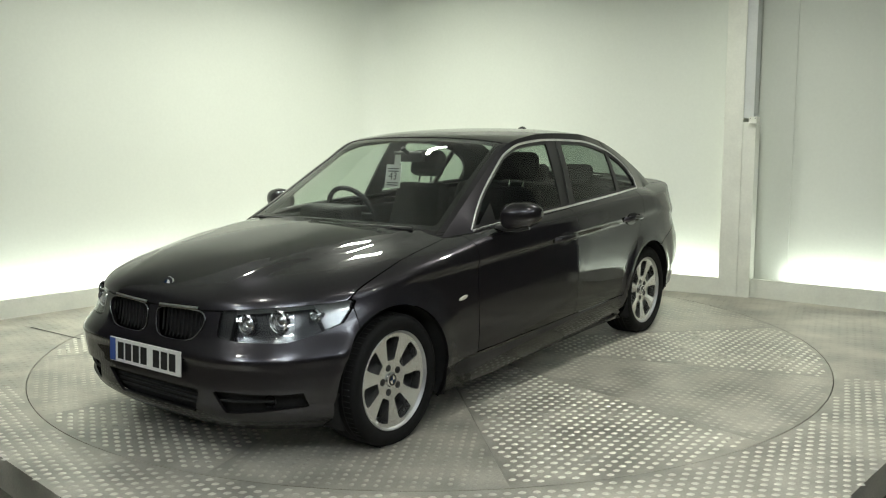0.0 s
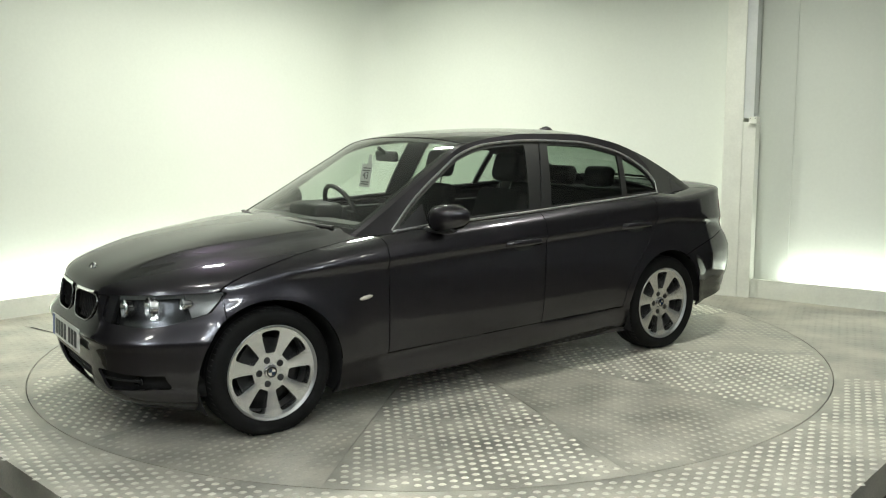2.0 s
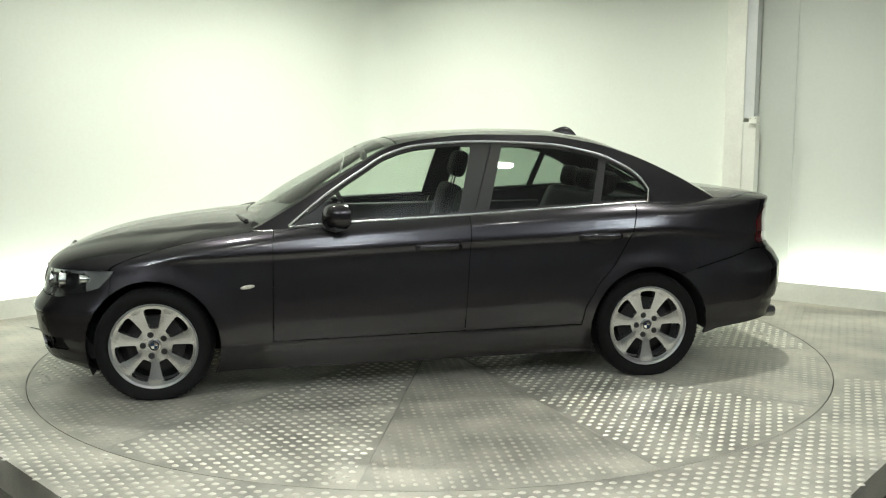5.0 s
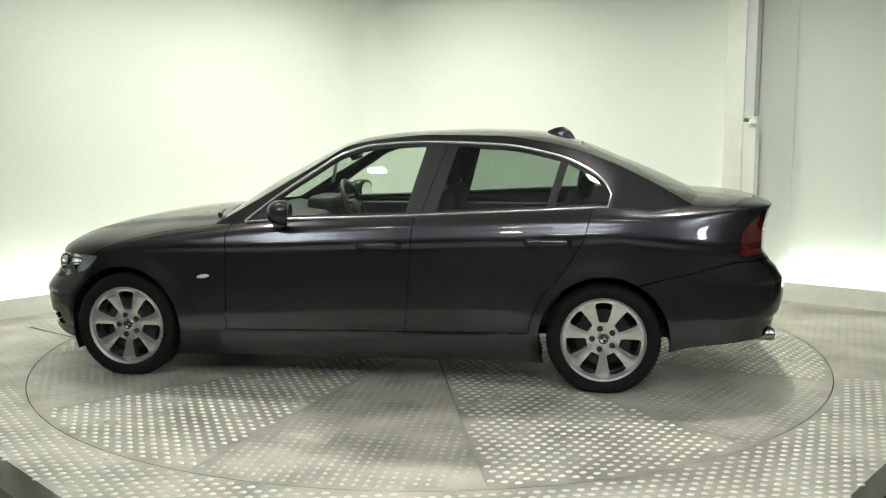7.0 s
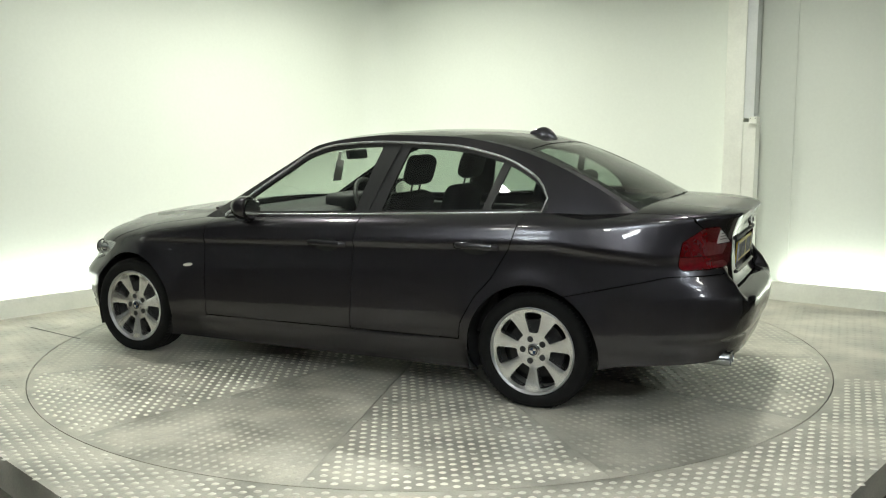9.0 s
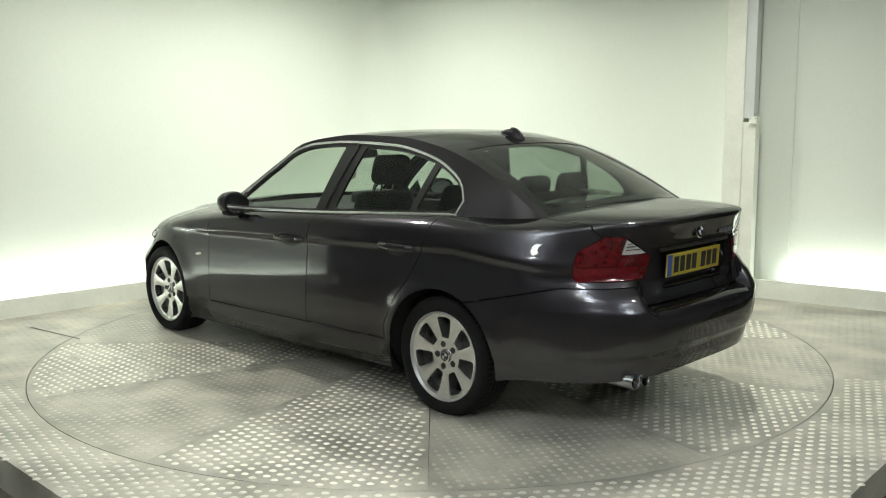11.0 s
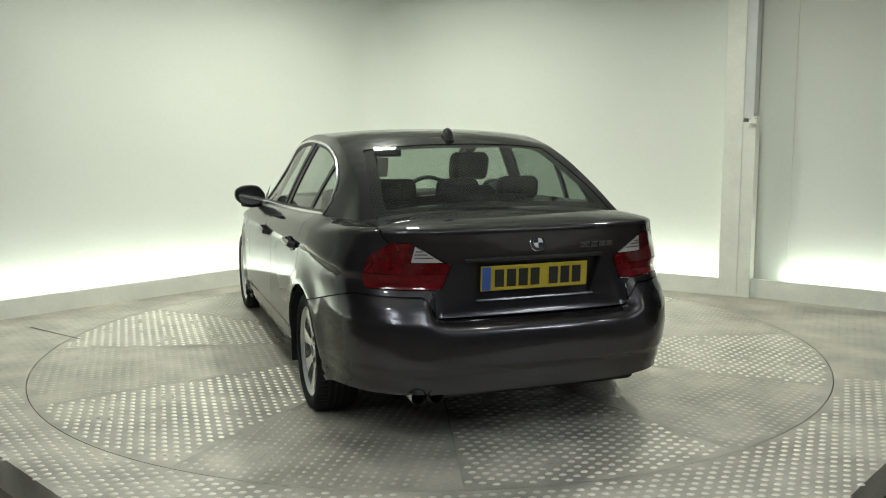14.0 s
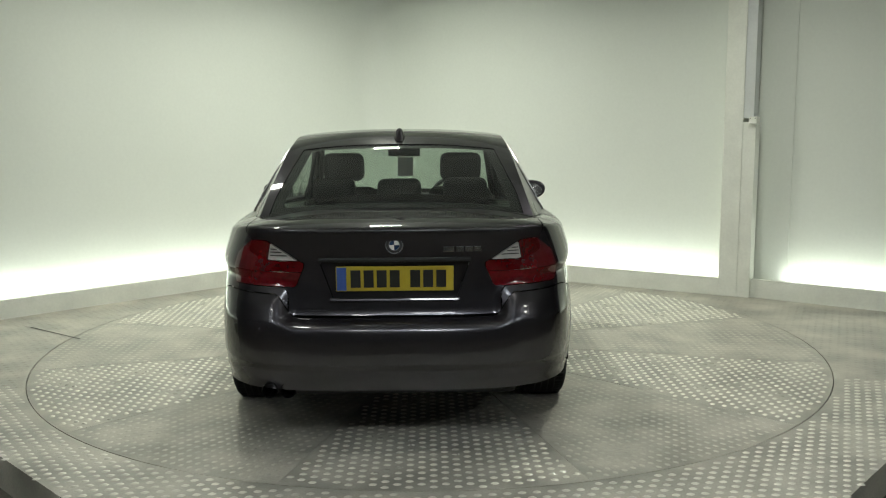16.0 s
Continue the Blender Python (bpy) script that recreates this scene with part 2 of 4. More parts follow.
def run(a, b, off, z0, z1, thick, name, mat, label, category=""):
    """An upright slab along the line a-b, its near face off metres behind the line."""
    a, b = Vector((*a, 0)), Vector((*b, 0))
    d = (b - a).normalized()
    n = Vector((-d.y, d.x, 0))
    bm = bmesh.new()
    m = Matrix(((d.x, n.x, 0, a.x), (d.y, n.y, 0, a.y), (0, 0, 1, 0), (0, 0, 0, 1)))
    box(bm, 0, (b - a).length, off, off + thick, z0, z1, 0.0, m)
    return tagged(part(name, bm, mat), label, category, kind="structure")


def along(a, b, s, off=0.0):
    a, b = Vector((*a, 0)), Vector((*b, 0))
    d = (b - a).normalized()
    return a + d * s + Vector((-d.y, d.x, 0)) * off


BACK = 0.20


def corner_wall():
    """Both back walls and the coved corner between them, as one slab."""
    d1 = (Vector(CORNER) - Vector(L0)).normalized()
    d2 = (Vector(R2) - Vector(CORNER)).normalized()
    n1, n2 = Vector((-d1.y, d1.x)), Vector((-d2.y, d2.x))
    cut = 0.28
    apex = Vector(CORNER) + (n1 + n2).normalized() * BACK / math.cos(n1.angle(n2) / 2)
    line = [Vector(L0) + n1 * BACK]
    for k in range(17):
        t = k / 16
        line.append((apex - d1 * cut) * (1 - t) ** 2 + apex * 2 * t * (1 - t) + (apex + d2 * cut) * t * t)
    line.append(Vector(R2) + n2 * BACK)
    bm = bmesh.new()
    rows = []
    for i, p in enumerate(line):
        d = (line[min(i + 1, len(line) - 1)] - line[max(i - 1, 0)]).normalized()
        q = p + Vector((-d.y, d.x)) * 0.12
        rows.append([bm.verts.new((v.x, v.y, z)) for v, z in ((p, -0.15), (p, 3.4), (q, 3.4), (q, -0.15))])
    for r, s in zip(rows, rows[1:]):
        for k in range(4):
            bm.faces.new((r[k], s[k], s[(k + 1) % 4], r[(k + 1) % 4]))
    return tagged(part("wall_north", bm, WALL, smooth=True), "plain white painted wall with a coved corner, lit from below", kind="structure")


corner_wall()
run(L0, CORNER, 0.0, 0, 0.145, 0.025, "plinth_west", TRIM, "low white painted plinth board hiding light strips")
P0, P1 = (2.44, 1.535), (2.62, 1.425)
run(CORNER, P0, 0.0, 0, 0.15, 0.025, "plinth_north", TRIM, "low white painted plinth board hiding light strips")
E0, E1 = (2.66, 1.46), (3.80, 0.605)
run(E0, E1, 0.0, 0, 0.155, 0.025, "plinth_east", TRIM, "low white painted plinth board hiding light strips")
run((2.50, 1.58), E1, BACK, -0.15, 3.4, 0.12, "wall_east", WALL, "plain white painted wall beyond the pillar, lit from below")
run(along(E0, E1, 0.05)[:2], along(E0, E1, 0.27)[:2], BACK - 0.012, -0.1, 3.4, 0.010, "wall_strip", WALL, "white painted cover strip on the wall")


def pillar():
    bm = bmesh.new()
    d = (Vector(P1) - Vector(P0)).normalized()
    m = Matrix(((d.x, -d.y, 0, P0[0]), (d.y, d.x, 0, P0[1]), (0, 0, 1, 0), (0, 0, 0, 1)))
    box(bm, 0.0, 0.155, -0.01, 0.45, 0, 3.4, 0.006, m)
    tagged(part("pillar", bm, TRIM), "white painted square pillar against the wall", "pillar", kind="structure")
    bm = bmesh.new()
    box(bm, 0.150, 0.236, 0.0, 0.16, 1.49, 3.4, 0.004, m)
    pipe = tagged(part("conduit", bm, GREYTRIM), "grey painted cable trunking over a white one beside the pillar", "conduit")
    bm = bmesh.new()
    box(bm, 0.150, 0.256, -0.004, 0.16, 0.0, 1.462, 0.006, m)
    part("lower_trunking", bm, TRIM, pipe, "white painted lower trunking")
    bm = bmesh.new()
    box(bm, 0.205, 0.268, -0.04, 0.085, 1.445, 1.505, 0.008, m)
    part("junction_box", bm, TRIM, pipe, "small white socket box")
    for x in (0.219, 0.254):
        bm = bmesh.new()
        lathe(bm, [(0.0003, 0.004), (0.004, 0.003), (0.004, -0.002)], m @ pose(x, -0.0405, 1.49, 90, 0, 0), 10)
        part("screw", bm, DARKMETAL, pipe)


def strip_lights():
    """Tubes standing in the trough behind the plinth."""
    for a, b, parts in ((L0, CORNER, ((0.05, 1.85), (1.95, 4.0), (4.08, 5.35))), (CORNER, P0, ((0.45, 1.85), (1.91, 3.46))), (E0, E1, ((0.26, 1.40),))):
        for s0, s1 in parts:
            p, q = along(a, b, s0, 0.12), along(a, b, s1, 0.12)
            bm = bmesh.new()
            tube(bm, [(p.x, p.y, 0.095), (q.x, q.y, 0.095)], 0.013)
            tagged(part("fluorescent_tube", bm, TUBE), "lit fluorescent tube lying behind the plinth", "light", "plinth tubes")
            mid = (p + q) / 2
            back = (along(a, b, 1, 1) - along(a, b, 1, 0))
            d = (q - p).normalized()
            ob = lamp("strip_light", (mid.x, mid.y, 0.115), (mid.x + back.x * 0.1, mid.y + back.y * 0.1, 1.115), (q - p).length, 0.03, STRIP_WATTS * (q - p).length, STRIP_COLOUR)
            z = Vector((-back.x * 0.10, -back.y * 0.10, -1)).normalized()
            x = d
            y = z.cross(x)
            ob.matrix_world = Matrix(((x.x, y.x, z.x, mid.x), (x.y, y.y, z.y, mid.y), (x.z, y.z, z.z, 0.115), (0, 0, 0, 1)))


STRIP_WATTS = 6.5
strip_lights()
pillar()


def ceiling_lamp(x, y, sx, sy, watts, turn=0.0, z=3.28, spread=150, colour=LAMP_COLOUR):
    bm = bmesh.new()
    box(bm, -sx / 2 - 0.03, sx / 2 + 0.03, -sy / 2 - 0.03, sy / 2 + 0.03, 0.02, 0.10, 0.008)
    ob = tagged(part("ceiling_lamp", bm, TRIM), "white ceiling lamp with a lit panel", "lamp", "ceiling lamps")
    ob.matrix_world = pose(x, y, z, 0, 0, turn)
    bm = bmesh.new()
    box(bm, -sx / 2, sx / 2, -sy / 2, sy / 2, 0.0, 0.018)
    part("diffuser", bm, PANELGLOW, ob)
    lp = lamp("ceiling_light", (x, y, z - 0.01), (x, y, 0), sx, sy, watts, colour)
    lp.data.spread = radians(spread)
    lp.matrix_world = pose(x, y, z - 0.012, 0, 0, turn)
    return ob


ceiling_lamp(-0.40, 1.25, 0.26, 0.14, 96)
ceiling_lamp(1.9, -0.1, 0.22, 0.13, 48)
ceiling_lamp(-1.8, 0.35, 0.22, 0.13, 42)
ceiling_lamp(-2.8, -3.7, 0.40, 0.16, 10)
ceiling_lamp(3.6, -3.3, 0.40, 0.16, 12)
ceiling_lamp(-1.3, -2.5, 0.22, 0.13, 8)
ceiling_lamp(1.2, -2.4, 0.22, 0.13, 8)
ceiling_lamp(-0.6, -5.0, 0.22, 0.13, 13)



def fill_pendant(x, y, watts, up):
    """An unseen hanging lamp, open above and below, added as fill."""
    ob = ceiling_lamp(x, y, 0.6, 0.3, watts, z=2.75, spread=170, colour=FILL_COLOUR)
    lp = lamp("fill_up_light", (x, y, 2.87), (x, y, 4), 0.56, 0.26, up, FILL_COLOUR)
    lp.matrix_world = pose(x, y, 2.87, 180, 0, 0)
    for dx in (-0.25, 0.25):
        bm = bmesh.new()
        tube(bm, [(dx, 0, 0.09), (dx, 0, 0.65)], 0.006, 6)
        part("hanging_rod", bm, GREYTRIM, ob, "thin grey rod of an added fill lamp")


# Added fill: brightens the ceiling that the car's upper flank mirrors.
for hx in (-3.4, 0.2, 3.8):
    fill_pendant(hx, -5.1, 20, 115)


bm = bmesh.new()
box(bm, -9, 9, -12, 5, 3.4, 3.5)
tagged(part("ceiling", bm, CEILING), "plain grey ceiling", kind="structure")
for nm, x0, x1, y0, y1 in (("wall_south", -9, 9, -12.2, -12), ("wall_far_west", -9.2, -9, -12, 5), ("wall_far_east", 9, 9.2, -12, 5), ("wall_behind", -9, 9, 5, 5.2)):
    bm = bmesh.new()
    box(bm, x0, x1, y0, y1, -0.2, 3.5)
    tagged(part(nm, bm, BACKROOM), "dim grey wall at the back of the hall", kind="structure")
bm = bmesh.new()
box(bm, -9, 9, -12, 5, -0.32, -0.16)
tagged(part("ground", bm, CONCRETE), "dark worn concrete floor below the platform", kind="structure")

RIM, TABLE = 2.505, 2.499
# the platform's outline: bevelled towards the camera
PLATFORM = [(-4.9, 0.9), (-1.20, -2.80), (1.45, -2.80), (5.1, 1.15), (5.1, 4.0), (-4.9, 4.0)]


def stud_mesh(name, places, mat, size=1.0, high=0.0044):
    """Domed almond studs (x, y, turn) as one mesh."""
    verts, faces = [], []
    n = 8
    shape = []
    for k in range(n):
        t = 2 * math.pi * k / n
        shape.append((0.0185 * size * math.copysign(abs(math.cos(t)) ** 1.15, math.cos(t)), 0.0135 * size * math.sin(t), 0.0))
    shape += [(x * 0.62, y * 0.62, high * 0.75) for x, y, _ in shape] + [(0, 0, high)]
    tris = [(k, (k + 1) % n, n + (k + 1) % n, n + k) for k in range(n)] + [(n + k, n + (k + 1) % n, 2 * n) for k in range(n)]
    for x, y, turn in places:
        c, s, b = math.cos(turn), math.sin(turn), len(verts)
        verts += [(x + c * p - s * q, y + s * p + c * q, z) for p, q, z in shape]
        faces += [tuple(b + i for i in f) for f in tris]
    return meshed(name, verts, faces, mat, smooth=True)


PITCH, ROW = 0.0600, 0.0500


def in_shape(x, y, poly):
    odd = False
    for (ax, ay), (bx, by) in zip(poly, poly[1:] + poly[:1]):
        if (ay > y) != (by > y) and x < (bx - ax) * (y - ay) / (by - ay) + ax:
            odd = not odd
    return odd


def floor_platform():
    bm = bmesh.new()
    n = 180
    ring = [(RIM * math.cos(2 * math.pi * k / n), RIM * math.sin(2 * math.pi * k / n)) for k in range(n)]
    top_in = [bm.verts.new((x, y, 0)) for x, y in ring]
    outer = []
    for x, y in ring:
        best = 99.0
        for (ax, ay), (bx, by) in zip(PLATFORM, PLATFORM[1:] + PLATFORM[:1]):
            ex, ey = bx - ax, by - ay
            det = x * -ey + y * ex
            if abs(det) > 1e-9:
                k = (ax * -ey + ay * ex) / det
                if k > 0:
                    px, py = x * k, y * k
                    if min(ax, bx) - 1e-6 <= px <= max(ax, bx) + 1e-6 and min(ay, by) - 1e-6 <= py <= max(ay, by) + 1e-6:
                        best = min(best, k)
        outer.append(bm.verts.new((x * best, y * best, 0)))
    low_in = [bm.verts.new((x, y, -0.03)) for x, y in ring]
    low_out = [bm.verts.new((v.co.x, v.co.y, -0.158)) for v in outer]
    for k in range(n):
        j = (k + 1) % n
        bm.faces.new((top_in[k], outer[k], outer[j], top_in[j]))
        bm.faces.new((low_in[k], top_in[k], top_in[j], low_in[j]))
        bm.faces.new((outer[k], low_out[k], low_out[j], outer[j]))
    floor = tagged(part("floor", bm, STEEL), "grey steel tread plate floor around the turntable", kind="structure")
    places, sides = [], []
    for i in range(-110, 110):
        for j in range(-110, 110):
            x, y = (i + 0.5 * (j % 2)) * PITCH, j * ROW
            a = radians(6)
            wx, wy = x * math.cos(a) - y * math.sin(a), x * math.sin(a) + y * math.cos(a)
            if math.hypot(wx, wy) > RIM + 0.03 and -4.2 < wx < 4.6 and wy < 3.2 and in_shape(wx, wy, PLATFORM):
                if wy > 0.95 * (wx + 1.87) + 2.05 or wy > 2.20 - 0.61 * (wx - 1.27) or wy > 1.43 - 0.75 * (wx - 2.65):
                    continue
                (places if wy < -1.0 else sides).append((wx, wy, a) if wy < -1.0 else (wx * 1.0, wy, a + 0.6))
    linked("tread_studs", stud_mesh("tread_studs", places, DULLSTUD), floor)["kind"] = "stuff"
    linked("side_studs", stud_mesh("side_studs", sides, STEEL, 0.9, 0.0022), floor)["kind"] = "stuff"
    bm = bmesh.new()
    for p, q in (((-2.93, 0.50), (-2.42, 0.12)),):
        a, b = Vector((*p, 0)), Vector((*q, 0))
        d = (b - a).normalized()
        s = Vector((-d.y, d.x, 0)) * 0.006
        bm.faces.new([bm.verts.new(v + Vector((0, 0, 0.004))) for v in (a - s, b - s, b + s, a + s)])
    part("joint", bm, GAP, floor)


def turntable():
    table = tagged(new("turntable"), "round steel tread plate turntable of twelve sectors", "turntable")
    bm = bmesh.new()
    lathe(bm, [(0.001, -0.012), (TABLE, -0.012), (TABLE, -0.03)], Matrix.Identity(4), 160)
    part("disc", bm, GAP, table)
    a0, a1 = radians(14.5), radians(44.5)
    bm = bmesh.new()
    gap = 0.0003
    n = 16
    arc = [a0 + (a1 - a0) * k / n for k in range(n + 1)]
    mid = (a0 + a1) / 2
    shift = Vector((math.cos(mid), math.sin(mid), 0)) * (gap / math.sin(radians(15)))
    top = [bm.verts.new(Vector((0.02 * math.cos(mid), 0.02 * math.sin(mid), 0)))] + [bm.verts.new(Vector((math.cos(t) * (TABLE - 0.001), math.sin(t) * (TABLE - 0.001), 0)) + shift) for t in arc]
    low = [bm.verts.new(v.co - Vector((0, 0, 0.01))) for v in top]
    bm.faces.new(top)
    for i in range(len(top)):
        j = (i + 1) % len(top)
        bm.faces.new((top[j], top[i], low[i], low[j]))
    first = part("plate", bm, STEEL, table)
    c, s = math.cos(mid), math.sin(mid)
    bold, faint = [], []
    for i in range(-70, 70):
        for j in range(-70, 70):
            for kind, x, y in ((bold, (i + 0.5 * (j % 2)) * PITCH, j * ROW), (faint, i * 0.05, j * 0.05)):
                wx, wy = c * x - s * y, s * x + c * y
                r, t = math.hypot(wx, wy), math.atan2(wy, wx)
                if 0.12 < r < TABLE - 0.03 and min(t - a0, a1 - t) * r > 0.022:
                    kind.append((wx, wy, mid + (math.pi / 2 if kind is bold else 0)))
    # Alternate sectors get bright or faint, lower studs, in place of direction-dependent sheen.
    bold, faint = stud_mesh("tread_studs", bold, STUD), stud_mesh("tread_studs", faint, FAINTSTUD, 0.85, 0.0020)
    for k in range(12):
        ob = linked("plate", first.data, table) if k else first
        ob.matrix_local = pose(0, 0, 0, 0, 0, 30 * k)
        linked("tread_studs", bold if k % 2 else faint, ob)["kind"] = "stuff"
    return table


floor_platform()
TURNTABLE = turntable()

# ---- the car: x forwards, y to its near side, z up; origin between the axles on the ground ----
CAR = tagged(new("car"), "dark graphite metallic saloon car on silver alloy wheels", "car")

FRONT = curve((0.13, 1.97), (0.2, 2.04), (0.27, 2.065), (0.36, 2.08), (0.44, 2.084), (0.472, 2.090), (0.49, 2.085), (0.56, 2.056), (0.62, 2.048), (0.70, 2.03), (1.1, 1.9))
REAR = curve((0.22, -2.31), (0.30, -2.350), (0.365, -2.364), (0.385, -2.362), (0.402, -2.384), (0.50, -2.395), (0.585, -2.385), (0.60, -2.37), (0.612, -2.318), (0.64, -2.30), (0.75, -2.29), (0.86, -2.292), (0.94, -2.312), (1.0, -2.335), (1.03, -2.345))
SHELF = curve((0.22, -2.31), (0.30, -2.350), (0.365, -2.364), (0.385, -2.362), (0.402, -2.384), (0.50, -2.395), (0.585, -2.393), (0.610, -2.390), (0.622, -2.380), (0.70, -2.334), (0.735, -2.312), (0.76, -2.295), (0.86, -2.292), (0.94, -2.312), (1.0, -2.335), (1.03, -2.345))
WIDTH = curve((0.13, 0.815), (0.18, 0.852), (0.24, 0.874), (0.285, 0.882), (0.30, 0.879), (0.33, 0.888), (0.38, 0.8945), (0.44, 0.8970), (0.52, 0.8965), (0.60, 0.894), (0.68, 0.8905), (0.74, 0.8875), (0.782, 0.8865), (0.803, 0.8965), (0.82, 0.8945), (0.85, 0.885), (0.90, 0.867), (1.0, 0.825), (1.1, 0.78))
XCF, XCR, NF, NR = 0.70, -0.95, 2.65, 4.15
NOSE = curve((0.14, 3.4), (0.22, 4.2), (0.40, 4.3), (0.50, 4.0), (0.60, 3.5), (0.68, 3.2), (1.1, 3.0))
BOTTOM = curve((-2.4, 0.292), (-1.9, 0.262), (-1.6, 0.19), (-1.0, 0.148), (1.0, 0.14), (1.5, 0.13), (2.1, 0.14))
SHOULDER = curve((-2.4, 1.0), (-2.25, 0.995), (-2.0, 0.965), (-1.6, 0.925), (-1.0, 0.90), (-0.3, 0.875), (0.6, 0.84), (1.0, 0.80), (1.35, 0.745), (1.62, 0.69), (1.85, 0.675), (2.1, 0.67))
SPINE = curve((-1.6, 1.065), (-1.3, 1.11), (-1.0, 1.105), (-0.3, 1.055), (0.5, 1.0), (0.8, 0.955), (1.0, 0.935))
ROUND = curve((-2.4, 1.6), (-1.5, 2.0), (0.9, 2.0), (1.5, 1.6), (2.1, 1.2))
WHEELS = ((1.38, 0.293), (-1.38, 0.293))
ARCH = 0.353


def _angle_table():
    ph = np.linspace(0, np.pi / 2, 800)
    out = []
    for n, l in ((NF, 2.10 - XCF), (NR, 2.36 + XCR)):
        x, y = l * np.cos(ph) ** (2 / n), 0.88 * np.sin(ph) ** (2 / n)
        s = np.concatenate([[0], np.cumsum(np.hypot(np.diff(x), np.diff(y)))])
        out.append((s, ph, s[-1]))
    return out


(SF, PH, LF), (SR, _, LR) = _angle_table()
LM = XCF - XCR
TOTAL = LF + LM + LR


def perimeter(u, z):
    """The half outline at height z; u runs in metres from the nose round to the tail."""
    pf = np.interp(u, SF, PH)
    pr = np.interp(TOTAL - u, SR, PH)
    along_x = XCF - (u - LF)
    w = WIDTH(z + np.clip(0.037 * (along_x + 0.15), -0.05, 0.05) * np.clip((2.0 - np.abs(along_x)) / 0.5, 0, 1))
    rise = np.clip((np.sin(pr) ** (2 / NR) - 0.50) / 0.10, 0, 1) * np.clip((0.84 - z) / 0.12, 0, 1)
    blend = rise * rise * (3 - 2 * rise)
    back = REAR(z) * (1 - blend) + SHELF(z) * blend
    front, rear = u < LF, u > LF + LM
    c = lambda p: np.clip(np.cos(p), 0, 1)
    s = lambda p: np.clip(np.sin(p), 0, 1)
    x = np.where(front, XCF + (FRONT(z) - XCF) * c(pf) ** (2 / NOSE(z)), np.where(rear, XCR + (back - XCR) * c(pr) ** (2 / NR), XCF - (u - LF)))
    y = w * np.where(front, s(pf) ** (2 / NOSE(z)), np.where(rear, s(pr) ** (2 / NR), 1.0))
    lip = 0.016 * np.interp(z, (0.37, 0.44, 0.466, 0.478, 0.565), (0.0, 0.35, 0.8, 1.0, 0.0)) * np.clip((x - 1.58) / 0.12, 0, 1)
    x, y = x + lip * c(pf), y + lip * s(pf)
    y = y * (1 - 0.010 * np.clip(np.abs(x) / 1.5, 0, 1.2) ** 2)
    for ax, az in WHEELS:
        r = np.hypot(x - ax, z - az)
        y = y + 0.016 * np.exp(-(((r - ARCH) / 0.07) ** 2)) * np.clip((y - 0.6) / 0.2, 0, 1)
    return x, y


def body(u, v):
    """v 0 to 1: the skin from sill to shoulder; 1 to 2: the deck from the shoulder to the middle."""
    u, v = np.asarray(u, float), np.asarray(v, float)
    x0, _ = perimeter(u, np.full_like(u, 0.6))
    zb, zs = BOTTOM(x0), SHOULDER(x0)
    z = zb + (zs - zb) * np.clip(v, 0, 1)
    x, y = perimeter(u, z)
    t = np.clip(v - 1, 0, 1) ** 1.6
    sx = np.clip(x, -1.6, 1.0)
    g = np.sqrt(np.clip(1 - (1 - t) ** ROUND(x0), 0, 1))
    px, py, pz = x + (sx - x) * t, y * (1 - t), z + (SPINE(sx) - zs) * g * (v > 1)
    line = 0.60 - 0.26 * np.clip((px - 0.85) / 1.1, 0, 1)
    shelf = np.clip((bump_top(px, py) + 0.004 - pz) / 0.055, 0, 1)
    px = px - 0.017 * shelf * shelf * (3 - 2 * shelf) * np.clip((-1.95 - px) / 0.2, 0, 1) * np.clip((pz - 0.36) / 0.16, 0, 1)
    crease = 0.007 * np.exp(-(((py - line) / 0.028) ** 2)) + 0.010 / (1 + np.exp(-(line - py) / 0.02))
    return px, py, pz + crease * np.clip((px - 0.70) / 0.25, 0, 1) * np.clip((1.98 - px) / 0.3, 0, 1) * np.clip((v - 1.02) * 20, 0, 1)


def nose_x(y, z, push=0.0):
    """x of the front face at (y, z)."""
    w = WIDTH(z)
    return XCF + (FRONT(z) - XCF) * (1 - np.clip(np.abs(y) / w, 0, 1) ** NOSE(z)) ** (1 / NOSE(z)) + push


def tail_x(y, z, push=0.0):
    w = WIDTH(z)
    return XCR + (REAR(z) - XCR) * (1 - np.clip(np.abs(y) / w, 0, 1) ** NR) ** (1 / NR) - push


# greenhouse
RAILZ = curve((0.86, 0.885), (0.62, 1.02), (0.45, 1.12), (0.244, 1.240), (0.06, 1.338), (-0.15, 1.376), (-0.4, 1.396), (-0.8, 1.388), (-1.1, 1.344), (-1.35, 1.268), (-1.6, 1.155), (-1.86, 1.010))
RAILY = curve((0.86, 0.735), (0.45, 0.665), (0.1, 0.615), (-0.4, 0.590), (-0.95, 0.598), (-1.35, 0.615), (-1.86, 0.665))
MIDZ = curve((1.02, 0.895), (0.92, 0.945), (0.69, 1.090), (0.46, 1.213), (0.305, 1.292), (0.154, 1.356), (-0.07, 1.398), (-0.29, 1.416), (-0.615, 1.427), (-0.9, 1.418), (-1.076, 1.396), (-1.285, 1.340), (-1.494, 1.256), (-1.667, 1.186), (-1.84, 1.106), (-1.96, 1.052))
BOW = curve((0.86, 0.15), (0.3, 0.09), (-0.1, 0.0), (-0.9, 0.0), (-1.3, -0.05), (-1.86, -0.09))
BELTY = curve((0.86, 0.765), (0.6, 0.795), (0.0, 0.802), (-0.8, 0.800), (-1.3, 0.780), (-1.86, 0.715))
